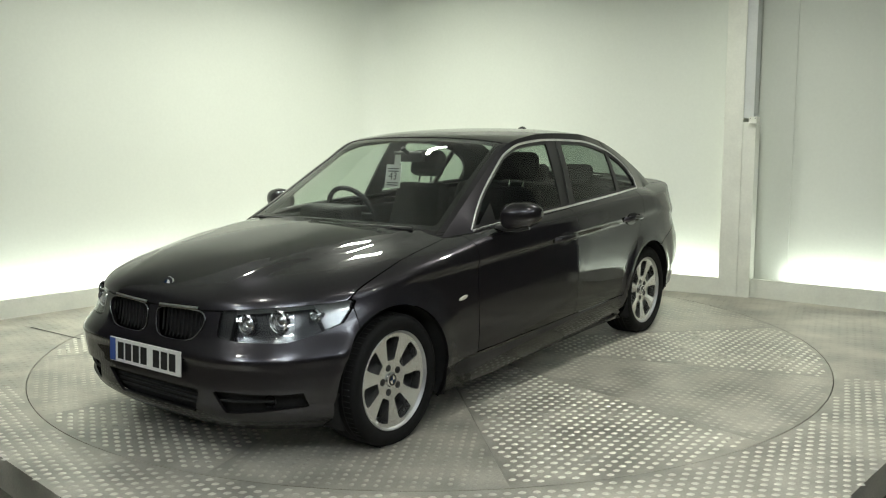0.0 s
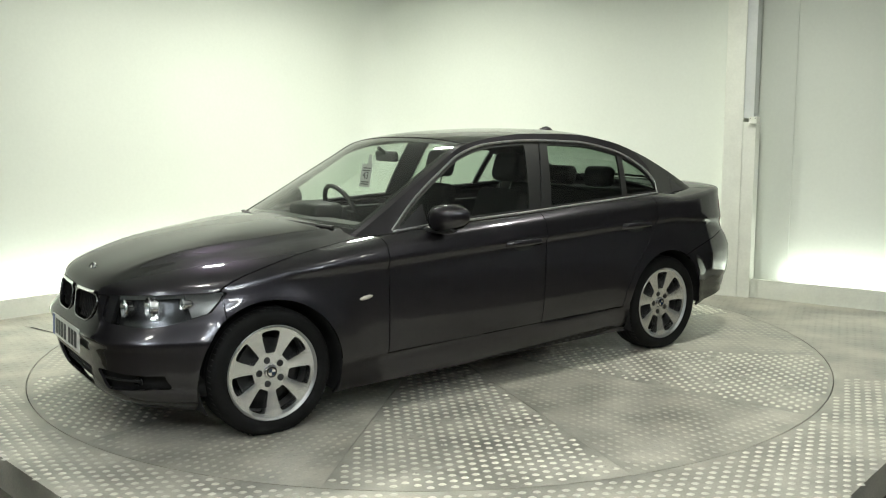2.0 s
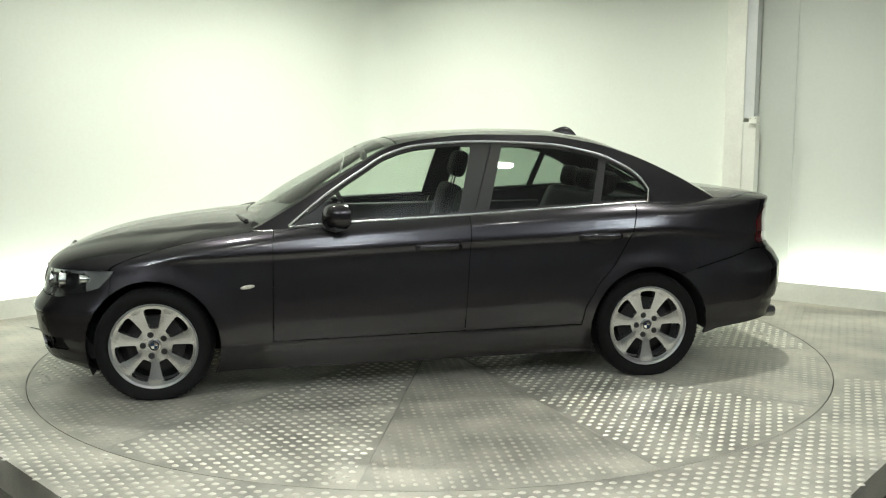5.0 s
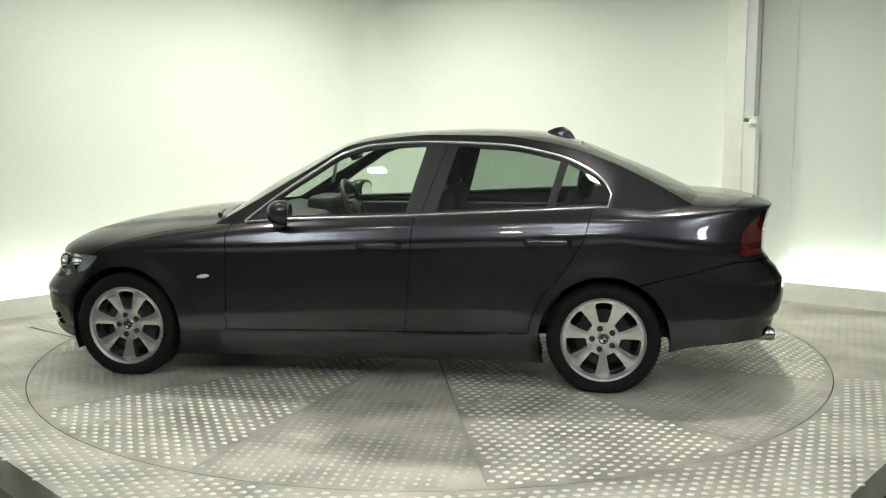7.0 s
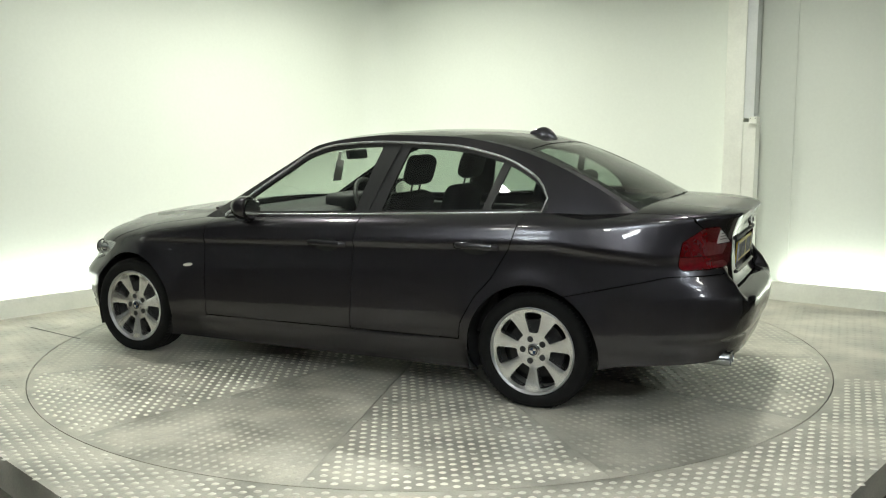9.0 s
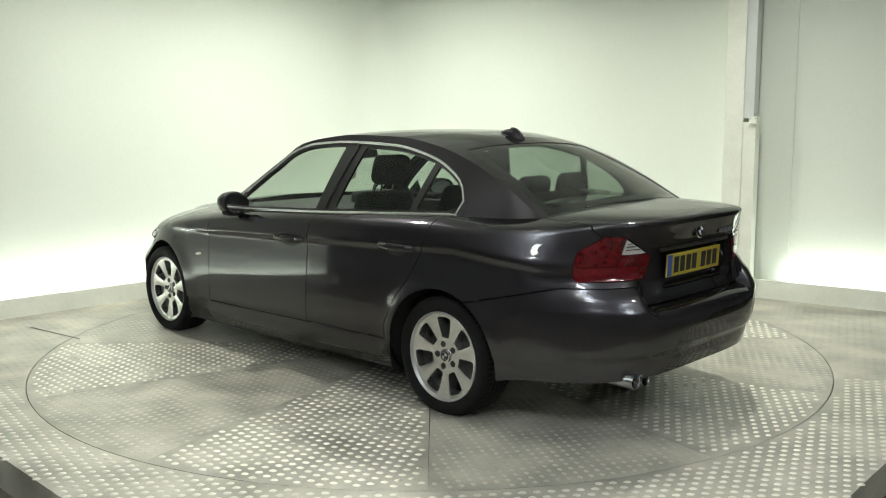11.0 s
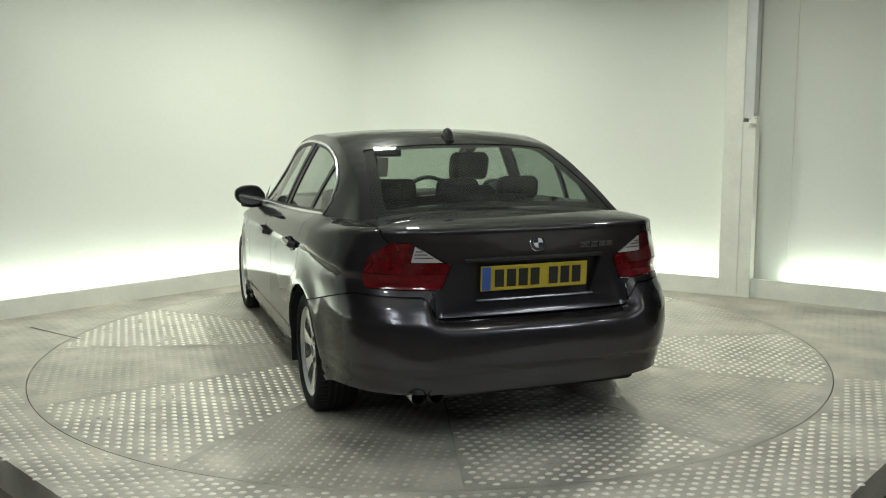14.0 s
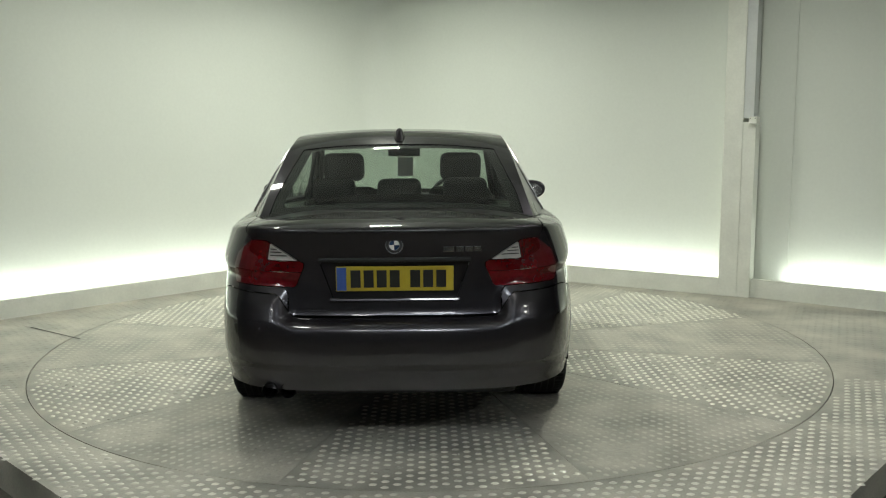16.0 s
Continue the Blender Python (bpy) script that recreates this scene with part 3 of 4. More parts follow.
DLO_TOP = curve((0.66, 0.905), (0.448, 1.070), (0.244, 1.203), (0.10, 1.288), (-0.08, 1.335), (-0.378, 1.352), (-0.79, 1.338), (-1.1, 1.283), (-1.31, 1.190), (-1.385, 1.120), (-1.418, 1.05), (-1.425, 0.98))


def deck_z(x, y):
    zs = SHOULDER(x)
    w = WIDTH(zs)
    t = np.clip(1 - y / w, 0, 1)
    return zs + (SPINE(np.clip(x, -1.6, 1.0)) - zs) * np.sqrt(np.clip(1 - (1 - t) ** 2, 0, 1))


BELTZ = lambda x: deck_z(x, BELTY(x)) - 0.004 - 0.05 * np.clip((-1.42 - x) / 0.2, 0, 1) - 0.03 * np.clip((x - 0.64) / 0.15, 0, 1)


def cabin_side(u, v):
    """u: minus x; v: 0 at the belt, 1 at the roof rail."""
    x = -np.asarray(u, float)
    z0, z1, y0, y1 = BELTZ(x), RAILZ(x), BELTY(x), RAILY(x)
    h = np.clip(z1 - z0, 0.0, 1)
    return x, y0 + (y1 - y0) * v + 0.10 * h * v * (1 - v), z0 + h * v


def cabin_top(u, v):
    """u: minus x at the rail; v: 0 in the middle, 1 at the rail."""
    xi = -np.asarray(u, float)
    bow = BOW(xi)
    k = 1 - v**2
    k2 = 1 - v**2.6
    return xi + bow * k, RAILY(xi) * v, RAILZ(xi) + (MIDZ(xi + bow) - RAILZ(xi)) * k2


def rear_edge(u):
    """How far out the rear window reaches, narrower at its top."""
    return 0.845 + 0.085 * np.clip((u - 1.16) / 0.55, 0, 1)


def dlo(x, z, inset=0.0):
    """Positive inside the window opening."""
    top = DLO_TOP(x) - inset * 1.3 - z
    low = z - BELTZ(x) - 0.016 - inset
    ends = np.minimum(0.655 - inset * 2 - x, x + 1.42 - inset)
    return np.minimum(np.minimum(top, low), ends)


US = np.concatenate([np.linspace(0, TOTAL, 260)])
VS = np.concatenate([np.linspace(0, 1, 44)[:-1], np.linspace(1, 2, 26)])


def urange(a, b):
    return US[(US >= a - 0.03) & (US <= b + 0.03)]


def arch_cut(u, v, x, y, z):
    r = np.minimum(np.hypot(x - 1.38, z - 0.293), np.hypot(x + 1.38, z - 0.293))
    return r - ARCH


BONNETY = curve((0.7, 0.735), (0.9, 0.750), (1.2, 0.775), (1.45, 0.788), (1.60, 0.788), (1.72, 0.77), (2.1, 0.72))
HEAD_TOP = curve((0.0, 0.664), (0.30, 0.668), (0.42, 0.674), (0.60, 0.687), (0.70, 0.692), (0.80, 0.697), (0.86, 0.70))


def on_bonnet(u, v, x, y, z):
    """Positive on the bonnet."""
    return np.minimum(np.minimum(BONNETY(x) - y, z - HEAD_TOP(y)), x - 0.79 - 0.13 * (1 - (y / 0.74) ** 2))


def lamp_front(x, y, z):
    """Positive inside the headlight."""
    top = HEAD_TOP(y) - z
    low = z - (0.560 - 0.04 * (y - 0.42) + 3.2 * np.clip(y - 0.66, 0, 1) ** 2 + 0.10 * np.clip(0.47 - y, 0, 1))
    return np.minimum(np.minimum(top, low), np.minimum(y - 0.415, np.minimum(0.80 - y, x - 1.53 - 0.25 * (0.68 - z))))


KIDNEY = [(0.030, 0.664), (0.305, 0.668), (0.350, 0.640), (0.335, 0.590), (0.275, 0.532), (0.075, 0.528), (0.034, 0.560)]


def kidney(y, z):
    """Positive inside a kidney of the grille."""
    yy = np.abs(y)
    out = None
    for (ay, az), (by, bz) in zip(KIDNEY, KIDNEY[1:] + KIDNEY[:1]):
        n = math.hypot(by - ay, bz - az)
        d = ((by - ay) * (z - az) - (bz - az) * (yy - ay)) / -n
        out = d if out is None else np.minimum(out, d)
    return out


def intake(y, z):
    """Positive inside the lower openings of the bumper."""
    yy = np.abs(y)
    mid = np.minimum(0.335 - 0.5 * (0.34 - z) - yy, 0.058 - np.abs(z - 0.270))
    duct = np.minimum(np.minimum(yy - 0.405 - 0.5 * (0.34 - z), 0.755 - yy), (0.050 - 0.016 * np.clip((yy - 0.5) / 0.2, 0, 1)) - np.abs(z - 0.285 - 0.05 * (yy - 0.4)))
    return np.maximum(mid, duct)


G = 0.0028


def tail_lamp(x, y, z):
    """Positive inside a tail lamp."""
    top = np.minimum(0.948 - 0.60 * np.clip(0.565 - y, 0, 1), 0.868 + 0.75 * np.clip(-2.085 - x, 0, 1)) - z
    low = z - 0.745
    inner = y - 0.440 + 0.42 * (z - 0.745)
    return np.minimum(np.minimum(top, low), np.minimum(inner, -2.085 - 0.12 * (z - 0.745) - 0.9 * np.clip(0.765 - z, 0, 1) - x))


def lamp_white(x, y, z):
    """Positive on the clear upper part of a tail lamp."""
    return np.minimum(z - 0.860, 0.568 - 0.2 * (z - 0.860) - y)


def plate_recess(y, z):
    """Positive in the hollow round the rear number plate."""
    return np.minimum(np.minimum(0.335 - 0.36 * (0.862 - z) - np.abs(y), z - 0.684), 0.862 - z)


def bump_top(x, y):
    """Height of the rear bumper's upper edge."""
    k = np.clip((y / 0.885 - 0.50) / 0.10, 0, 1)
    return 0.613 + 0.100 * k * k * (3 - 2 * k) - 0.118 * np.clip((x + 2.05) / 0.5, 0, 1)


def on_lid(x, y, z):
    """Positive on the boot lid."""
    side = 0.47 + 0.20 * np.clip((z - 0.72) / 0.26, 0, 1)
    return np.minimum(np.minimum(side - y, z - 0.622), -1.80 - x - 0.10 * (1 - (y / 0.66) ** 2))


def paint_panels():
    front_shut = lambda z: 0.745 - 0.02 * (z - 0.6)
    mid_shut = lambda z: -0.315 - 0.07 * (z - 0.6)
    sill = lambda x: 0.300 - 0.014 * (x - 0.7)
    belt = lambda x, y, z: y - BELTY(x) + 0.012

    def door_rear(z):
        return np.interp(z, [0.28, 0.42, 0.56, 0.66, 0.83, 1.0], [-0.965, -0.99, -1.07, -1.16, -1.262, -1.31])

    uu = urange
    # bonnet
    shell("bonnet", cut_sheet(body, uu(0, LF + 0.2), VS, [on_bonnet]), PAINT, CAR, both=True)
    for s in (1, -1):
        near = uu(0.5, LF + 0.3)
        shell("front_wing", cut_sheet(body, near, VS, [
            lambda u, v, x, y, z: -np.minimum(np.minimum(BONNETY(x) + 2 * G - y, z - HEAD_TOP(y) + 2 * G), 1.0),
            lambda u, v, x, y, z: x - front_shut(z) - G,
            lambda u, v, x, y, z: -lamp_front(x, y, z) - G,
            lambda u, v, x, y, z: 1.59 - x,
            lambda u, v, x, y, z: np.where(x < 0.70, belt(x, y, z), 1.0),
            arch_cut]), PAINT, CAR, side=s)
        front_door = shell("front_door", cut_sheet(body, uu(LF - 0.2, LF + 1.2), VS, [
            lambda u, v, x, y, z: front_shut(z) - G - x,
            lambda u, v, x, y, z: x - mid_shut(z) - G,
            lambda u, v, x, y, z: z - sill(x) - G, lambda u, v, x, y, z: belt(x, y, z)]), PAINT, CAR, side=s)
        rear_door = shell("rear_door", cut_sheet(body, uu(LF + 0.8, LF + 2.4), VS, [
            lambda u, v, x, y, z: mid_shut(z) - G - x,
            lambda u, v, x, y, z: x - door_rear(z) - G,
            lambda u, v, x, y, z: z - sill(x) - G, lambda u, v, x, y, z: belt(x, y, z), arch_cut]), PAINT, CAR, side=s)
        shell("sill", cut_sheet(body, uu(LF - 0.5, LF + 2.0), VS[:40], [
            lambda u, v, x, y, z: sill(x) - G - z, lambda u, v, x, y, z: 1.08 - x, lambda u, v, x, y, z: x + 1.08, arch_cut]), PAINT, CAR, side=s)
        shell("rear_wing", cut_sheet(body, uu(LF + 1.5, TOTAL), VS, [
            lambda u, v, x, y, z: door_rear(z) - G - x,
            lambda u, v, x, y, z: -on_lid(x, y, z) - 2 * G,
            lambda u, v, x, y, z: -tail_lamp(x, y, z) - G,
            lambda u, v, x, y, z: np.where(x < -1.5, z - bump_top(x, y) - 2 * G, 1.0),
            lambda u, v, x, y, z: np.where(x < -1.46, 1.0, belt(x, y, z)), arch_cut]), PAINT, CAR, side=s)
        # cabin frame outside the windows
        shell("roof_pillar", cut_sheet(cabin_side, np.linspace(-0.86, 1.86, 150), np.linspace(0, 1, 24), [lambda u, v, x, y, z: -dlo(x, z)]), PAINT, CAR, side=s)

        def pane(x, z, a, b, lean):
            return np.minimum(dlo(x, z, 0.014), np.minimum(a - lean * (z - 1.0) - x, x - b + lean * (z - 1.0)))

        panes = [lambda u, v, x, y, z: pane(x, z, 0.9, -0.290, 0.27), lambda u, v, x, y, z: pane(x, z, -0.460, -1.060, 0.30), lambda u, v, x, y, z: pane(x, z, -1.105, -1.6, 0.30)]
        shell("window_surround", cut_sheet(cabin_side, np.linspace(-0.70, 1.45, 150), np.linspace(0, 1, 30), [lambda u, v, x, y, z: dlo(x, z) - 0.002] + [lambda u, v, x, y, z, f=f: -f(u, v, x, y, z) for f in panes]), TRIMBLACK, CAR, side=s, push=-0.004, label="satin black window frame and centre pillar")
        bm = bmesh.new()
        seam = [cabin_side(np.array([0.372 + 0.135 * k]), np.array([0.06 + 0.86 * k])) for k in np.linspace(0, 1, 9)]
        tube(bm, [(float(q[0][0]), float(q[1][0]) * s, float(q[2][0])) for q in seam], 0.0035, 6)
        part("door_seam", bm, GAP, CAR)
        for f, nm, gl in zip(panes, ("front_window", "rear_window", "quarter_window"), (GLASS, REARGLASS, REARGLASS)):
            ob = shell(nm, cut_sheet(cabin_side, np.linspace(-0.70, 1.45, 110), np.linspace(0, 1, 20), [f]), gl, {"front_window": front_door, "rear_window": rear_door}.get(nm, CAR), depth=0, side=s, push=-0.009, label="thin tinted side window glass")
            ob.visible_shadow = False
        # bright line round the windows
        bm = bmesh.new()
        line = []
        for x in np.linspace(0.655, -1.41, 60):
            line.append((x, float(DLO_TOP(x)) + 0.003))
        for x in np.linspace(-1.395, 0.655, 40):
            line.append((x, float(BELTZ(x)) + 0.010))
        pts = []
        for x, z in line:
            h = max(float(RAILZ(x) - BELTZ(x)), 0.01)
            v = min(max((z - float(BELTZ(x))) / h, 0), 1)
            q = cabin_side(np.array([-x]), np.array([v]))
            pts.append((float(q[0][0]), (float(q[1][0]) + 0.003) * s, float(q[2][0])))
        tube(bm, pts, 0.0082, 8, closed=True, flat=0.8)
        part("window_trim", bm, SATIN, CAR, "bright chrome strip round the side windows", smooth=True)
    # roof, screens
    vt = np.linspace(0, 1, 26)
    shell("roof", cut_sheet(cabin_top, np.linspace(-0.045, 1.25, 70), vt, [lambda u, v, x, y, z: 0.04 + u, lambda u, v, x, y, z: 1.215 - u + 0.02 * v**2]), PAINT, CAR, both=True)
    for nm, us, f in (("screen_pillar", np.linspace(-0.86, -0.045, 40), lambda u, v, x, y, z: v - 0.953), ("rear_pillar", np.linspace(1.21, 1.86, 40), lambda u, v, x, y, z: v - rear_edge(u))):
        for s in (1, -1):
            shell(nm, cut_sheet(cabin_top, us, vt, [f]), PAINT, CAR, side=s)
    shell("cowl", cut_sheet(cabin_top, np.linspace(-0.86, -0.805, 8), vt, []), FRIT, CAR, depth=0, both=True, label="black plastic scuttle panel")
    ob = shell("windscreen", cut_sheet(cabin_top, np.linspace(-0.80, -0.044, 50), vt, [lambda u, v, x, y, z: 0.95 - v]), GLASS, CAR, depth=0, both=True, push=-0.003, label="clear windscreen glass")
    ob.visible_shadow = False
    ob = shell("rear_screen", cut_sheet(cabin_top, np.linspace(1.222, 1.845, 50), vt, [lambda u, v, x, y, z: rear_edge(u) - 0.002 - v]), REARGLASS, CAR, depth=0, both=True, push=-0.003, label="tinted sloping rear window glass")
    ob.visible_shadow = False
    shell("screen_border", cut_sheet(cabin_top, np.linspace(-0.80, -0.046, 50), vt, [lambda u, v, x, y, z: np.maximum(np.maximum(u + 0.095, v - 0.905), -0.765 - u), lambda u, v, x, y, z: 0.95 - v]), FRIT, CAR, depth=0, both=True, push=-0.007, label="black printed border of the windscreen")
    shell("rear_screen_border", cut_sheet(cabin_top, np.linspace(1.225, 1.84, 50), vt, [lambda u, v, x, y, z: np.maximum(np.maximum(1.255 - u, v - rear_edge(u) + 0.085), u - 1.80), lambda u, v, x, y, z: rear_edge(u) - 0.002 - v]), FRIT, CAR, depth=0, both=True, push=-0.007, label="black printed border of the rear window")
    for s in (1, -1):
        shell("pillar_trim", cut_sheet(cabin_side, np.linspace(-0.70, 1.70, 90), np.linspace(0.02, 0.98, 16), [lambda u, v, x, y, z: -dlo(x, z)]), FABRIC, CAR, depth=0, side=s, push=-0.022, label="dark cloth-covered pillar lining")
        shell("pillar_trim", cut_sheet(cabin_top, np.linspace(1.15, 1.70, 30), vt, [lambda u, v, x, y, z: v - rear_edge(u) + 0.045]), FABRIC, CAR, depth=0, side=s, push=-0.022, label="dark cloth-covered pillar lining")
    # boot lid and bumpers
    rear = uu(LF + LM + 0.2, TOTAL)
    shell("boot_lid", cut_sheet(body, rear, VS, [lambda u, v, x, y, z: on_lid(x, y, z), lambda u, v, x, y, z: -tail_lamp(x, y, z) - G, lambda u, v, x, y, z: -plate_recess(y, z)]), PAINT, CAR, both=True, depth=0.03)
    shell("rear_bumper", cut_sheet(body, uu(LF + LM, TOTAL), VS, [
        lambda u, v, x, y, z: bump_top(x, y) - z,
        lambda u, v, x, y, z: -1.52 - x, arch_cut]), PAINT, CAR, both=True)
    shell("front_bumper", cut_sheet(body, uu(0, LF), VS, [
        lambda u, v, x, y, z: np.maximum(HEAD_TOP(y) - 2 * G - z, y - BONNETY(x) - 2 * G),
        lambda u, v, x, y, z: -lamp_front(x, y, z) - G,
        lambda u, v, x, y, z: x - 1.59 - 2 * G,
        lambda u, v, x, y, z: -kidney(y, z), lambda u, v, x, y, z: -intake(y, z), arch_cut]), PAINT, CAR, both=True)


paint_panels()


def settle(bm, side):
    """Flattens a tyre where it bears on the ground."""
    for v in bm.verts:
        drop = v.co.y * side
        if drop > 0.2925:
            v.co.y = 0.2925 * side


def wheel(parent, x, side):
    """A tyre on a seven-spoke alloy rim with five bolts."""
    hub = tagged(new("wheel"), "silver seven-spoke alloy wheel with a black tyre")
    hub.parent = parent
    hub.matrix_local = pose(x, 0.764 * side, 0.293, -90 if side > 0 else 90, 0, 0)
    z = Matrix.Identity(4)
    bm = bmesh.new()
    lathe(bm, [(0.222, 0.085), (0.232, 0.098), (0.250, 0.108), (0.278, 0.111), (0.294, 0.103), (0.304, 0.088), (0.3085, 0.06), (0.3095, 0.0), (0.3085, -0.06), (0.304, -0.088), (0.297, -0.10), (0.25, -0.108), (0.222, -0.085)], z, 72)
    settle(bm, side)
    tyre = part("tyre", bm, RUBBER, hub, smooth=True)
    bm = bmesh.new()
    for h in (-0.05, -0.017, 0.017, 0.05):
        lathe(bm, [(0.3102, h - 0.004), (0.3102, h + 0.004)], z, 72)
    for k in range(72):
        box(bm, 0.3070, 0.3098, -0.0022, 0.0022, 0.052, 0.090, 0.0, pose(0, 0, 0, 0, 0, k * 5))
    settle(bm, side)
    part("tread", bm, UNDER, tyre)
    bm = bmesh.new()
    lathe(bm, [(0.205, -0.09), (0.205, 0.055), (0.216, 0.080), (0.222, 0.094), (0.229, 0.099), (0.233, 0.096), (0.233, 0.088)], z, 72)
    rim = part("rim", bm, RIMLIP, hub, smooth=True)

    def face(u, v):
        """The rim's face: u the angle, v the radius."""
        return v * np.cos(u), v * np.sin(u), 0.066 + 0.020 * (v / 0.22) ** 2 - 0.0025 * np.cos(7 * u) * np.clip((v - 0.07) / 0.05, 0, 1) * np.clip((0.21 - v) / 0.02, 0, 1)

    def solid(u, v, x, y, z):
        """Positive between the seven windows."""
        a = (u * 7 / (2 * np.pi) + 0.5) % 1.0 - 0.5
        across = np.abs(a) * 2 * np.pi / 7 * v / (0.0235 + 0.0265 * np.clip((v - 0.092) / 0.11, 0, 1))
        return np.maximum(across, np.abs(v - 0.1475) / 0.0555) + 0.10 * np.minimum(across, np.abs(v - 0.1475) / 0.0555) ** 4 - 1.0

    verts, faces = cut_sheet(face, np.linspace(0, 2 * np.pi, 211), np.array([0.03, 0.05, 0.07, 0.085, 0.095, 0.105, 0.12, 0.135, 0.15, 0.165, 0.18, 0.188, 0.196, 0.205, 0.2225]), [solid])
    bm = bmesh.new()
    vs = [bm.verts.new(p) for p in verts]
    for f in faces:
        if len(set(f)) > 2:
            bm.faces.new([vs[i] for i in f])
    bmesh.ops.remove_doubles(bm, verts=bm.verts, dist=0.0003)
    bm.normal_update()
    if sum(f.normal.z for f in bm.faces) < 0:
        bmesh.ops.reverse_faces(bm, faces=bm.faces)
    rim_edges = [e for e in bm.edges if e.is_boundary and all(0.06 < v.co.xy.length < 0.21 for v in e.verts)]
    low = {}
    for e in rim_edges:
        for v in e.verts:
            if v not in low:
                low[v] = (bm.verts.new(v.co), bm.verts.new((v.co.x, v.co.y, v.co.z - 0.05)))
    for e in rim_edges:
        lp = e.link_loops[0]
        a, b = lp.vert, lp.link_loop_next.vert
        bm.faces.new((low[b][0], low[a][0], low[a][1], low[b][1]))
    part("spokes", bm, ALLOY, rim, smooth=True)
    bm = bmesh.new()
    lathe(bm, [(0.0005, 0.079), (0.024, 0.079), (0.032, 0.077), (0.035, 0.071), (0.035, 0.06)], z, 32)
    cap = part("centre_cap", bm, CHROME, rim, "round blue and white centre cap", smooth=True)
    bm = bmesh.new()
    for q in (0, 2):
        pts = [(0, 0)] + [(0.018 * math.cos(a), 0.018 * math.sin(a)) for a in np.linspace(q * math.pi / 2, (q + 1) * math.pi / 2, 7)]
        bm.faces.new([bm.verts.new((px, py, 0.0803)) for px, py in pts])
    part("cap_quarters", bm, BLUEENAMEL, rim)
    bm = bmesh.new()
    lathe(bm, [(0.0195, 0.0800), (0.0265, 0.0792)], z, 32)
    part("cap_ring", bm, INK, rim)
    for k in range(5):
        a = 2 * math.pi * k / 5 + math.pi / 2
        bm = bmesh.new()
        lathe(bm, [(0.0005, 0.0722), (0.006, 0.0722), (0.008, 0.0706), (0.0150, 0.0706), (0.0165, 0.0692)], pose(0.060 * math.cos(a), 0.060 * math.sin(a), 0.0), 14)
        part("bolt", bm, BLACK, rim, smooth=True)
    bm = bmesh.new()
    lathe(bm, [(0.03, 0.02), (0.155, 0.02), (0.155, -0.01), (0.03, -0.01)], z, 48)
    part("brake_disc", bm, BRAKE, hub, smooth=True)
    bm = bmesh.new()
    lathe(bm, [(0.0005, -0.03), (0.204, -0.03)], z, 32)
    part("dust_shield", bm, UNDER, hub)
    rim.matrix_local = pose(0, 0, 0, 0, 0, -90 if side > 0 else 90)
    return hub


for wx in (1.38, -1.38):
    for sd in (1, -1):
        wheel(CAR, wx, sd)


def underbody():
    bm = bmesh.new()
    box(bm, -1.0, 1.0, -0.80, 0.80, 0.160, 0.36, 0.02)
    box(bm, 0.9, 1.80, -0.50, 0.50, 0.17, 0.60, 0.03)
    box(bm, -2.25, -0.9, -0.55, 0.55, 0.24, 0.66, 0.03)
    box(bm, -2.22, -1.80, -0.50, 0.50, 0.34, 0.62, 0.03)
    box(bm, 1.05, 1.75, -0.48, 0.48, 0.58, 0.70, 0.03)
    part("underbody", bm, UNDER, CAR)
    side = perimeter(np.linspace(TOTAL, 0, 200), np.full(200, 0.45))
    SIDE_X, SIDE_Y = side[0], side[1]
    for ax in (1.38, -1.38):
        for s in (1, -1):
            bm = bmesh.new()
            n = 28
            ring = []
            for k in range(n + 1):
                a = math.pi * ((-0.14 + 1.27 * k / n) if ax > 0 else (-0.12 + 1.15 * k / n))
                px, pz = ax + ARCH * math.cos(a), max(0.293 + ARCH * math.sin(a), 0.2)
                edge = float(np.interp(px, SIDE_X, SIDE_Y)) - 0.012
                ring.append([(ax + ARCH * r * math.cos(a), s * y, 0.293 + ARCH * r * math.sin(a)) for r, y in ((1.005, edge), (1.02, edge - 0.02), (1.03, 0.55))])
            vs = [[bm.verts.new(p) for p in row] for row in ring]
            for k in range(n):
                for j in range(2):
                    bm.faces.new((vs[k][j], vs[k + 1][j], vs[k + 1][j + 1], vs[k][j + 1]))
            part("arch_liner", bm, UNDER, CAR, smooth=True)


underbody()


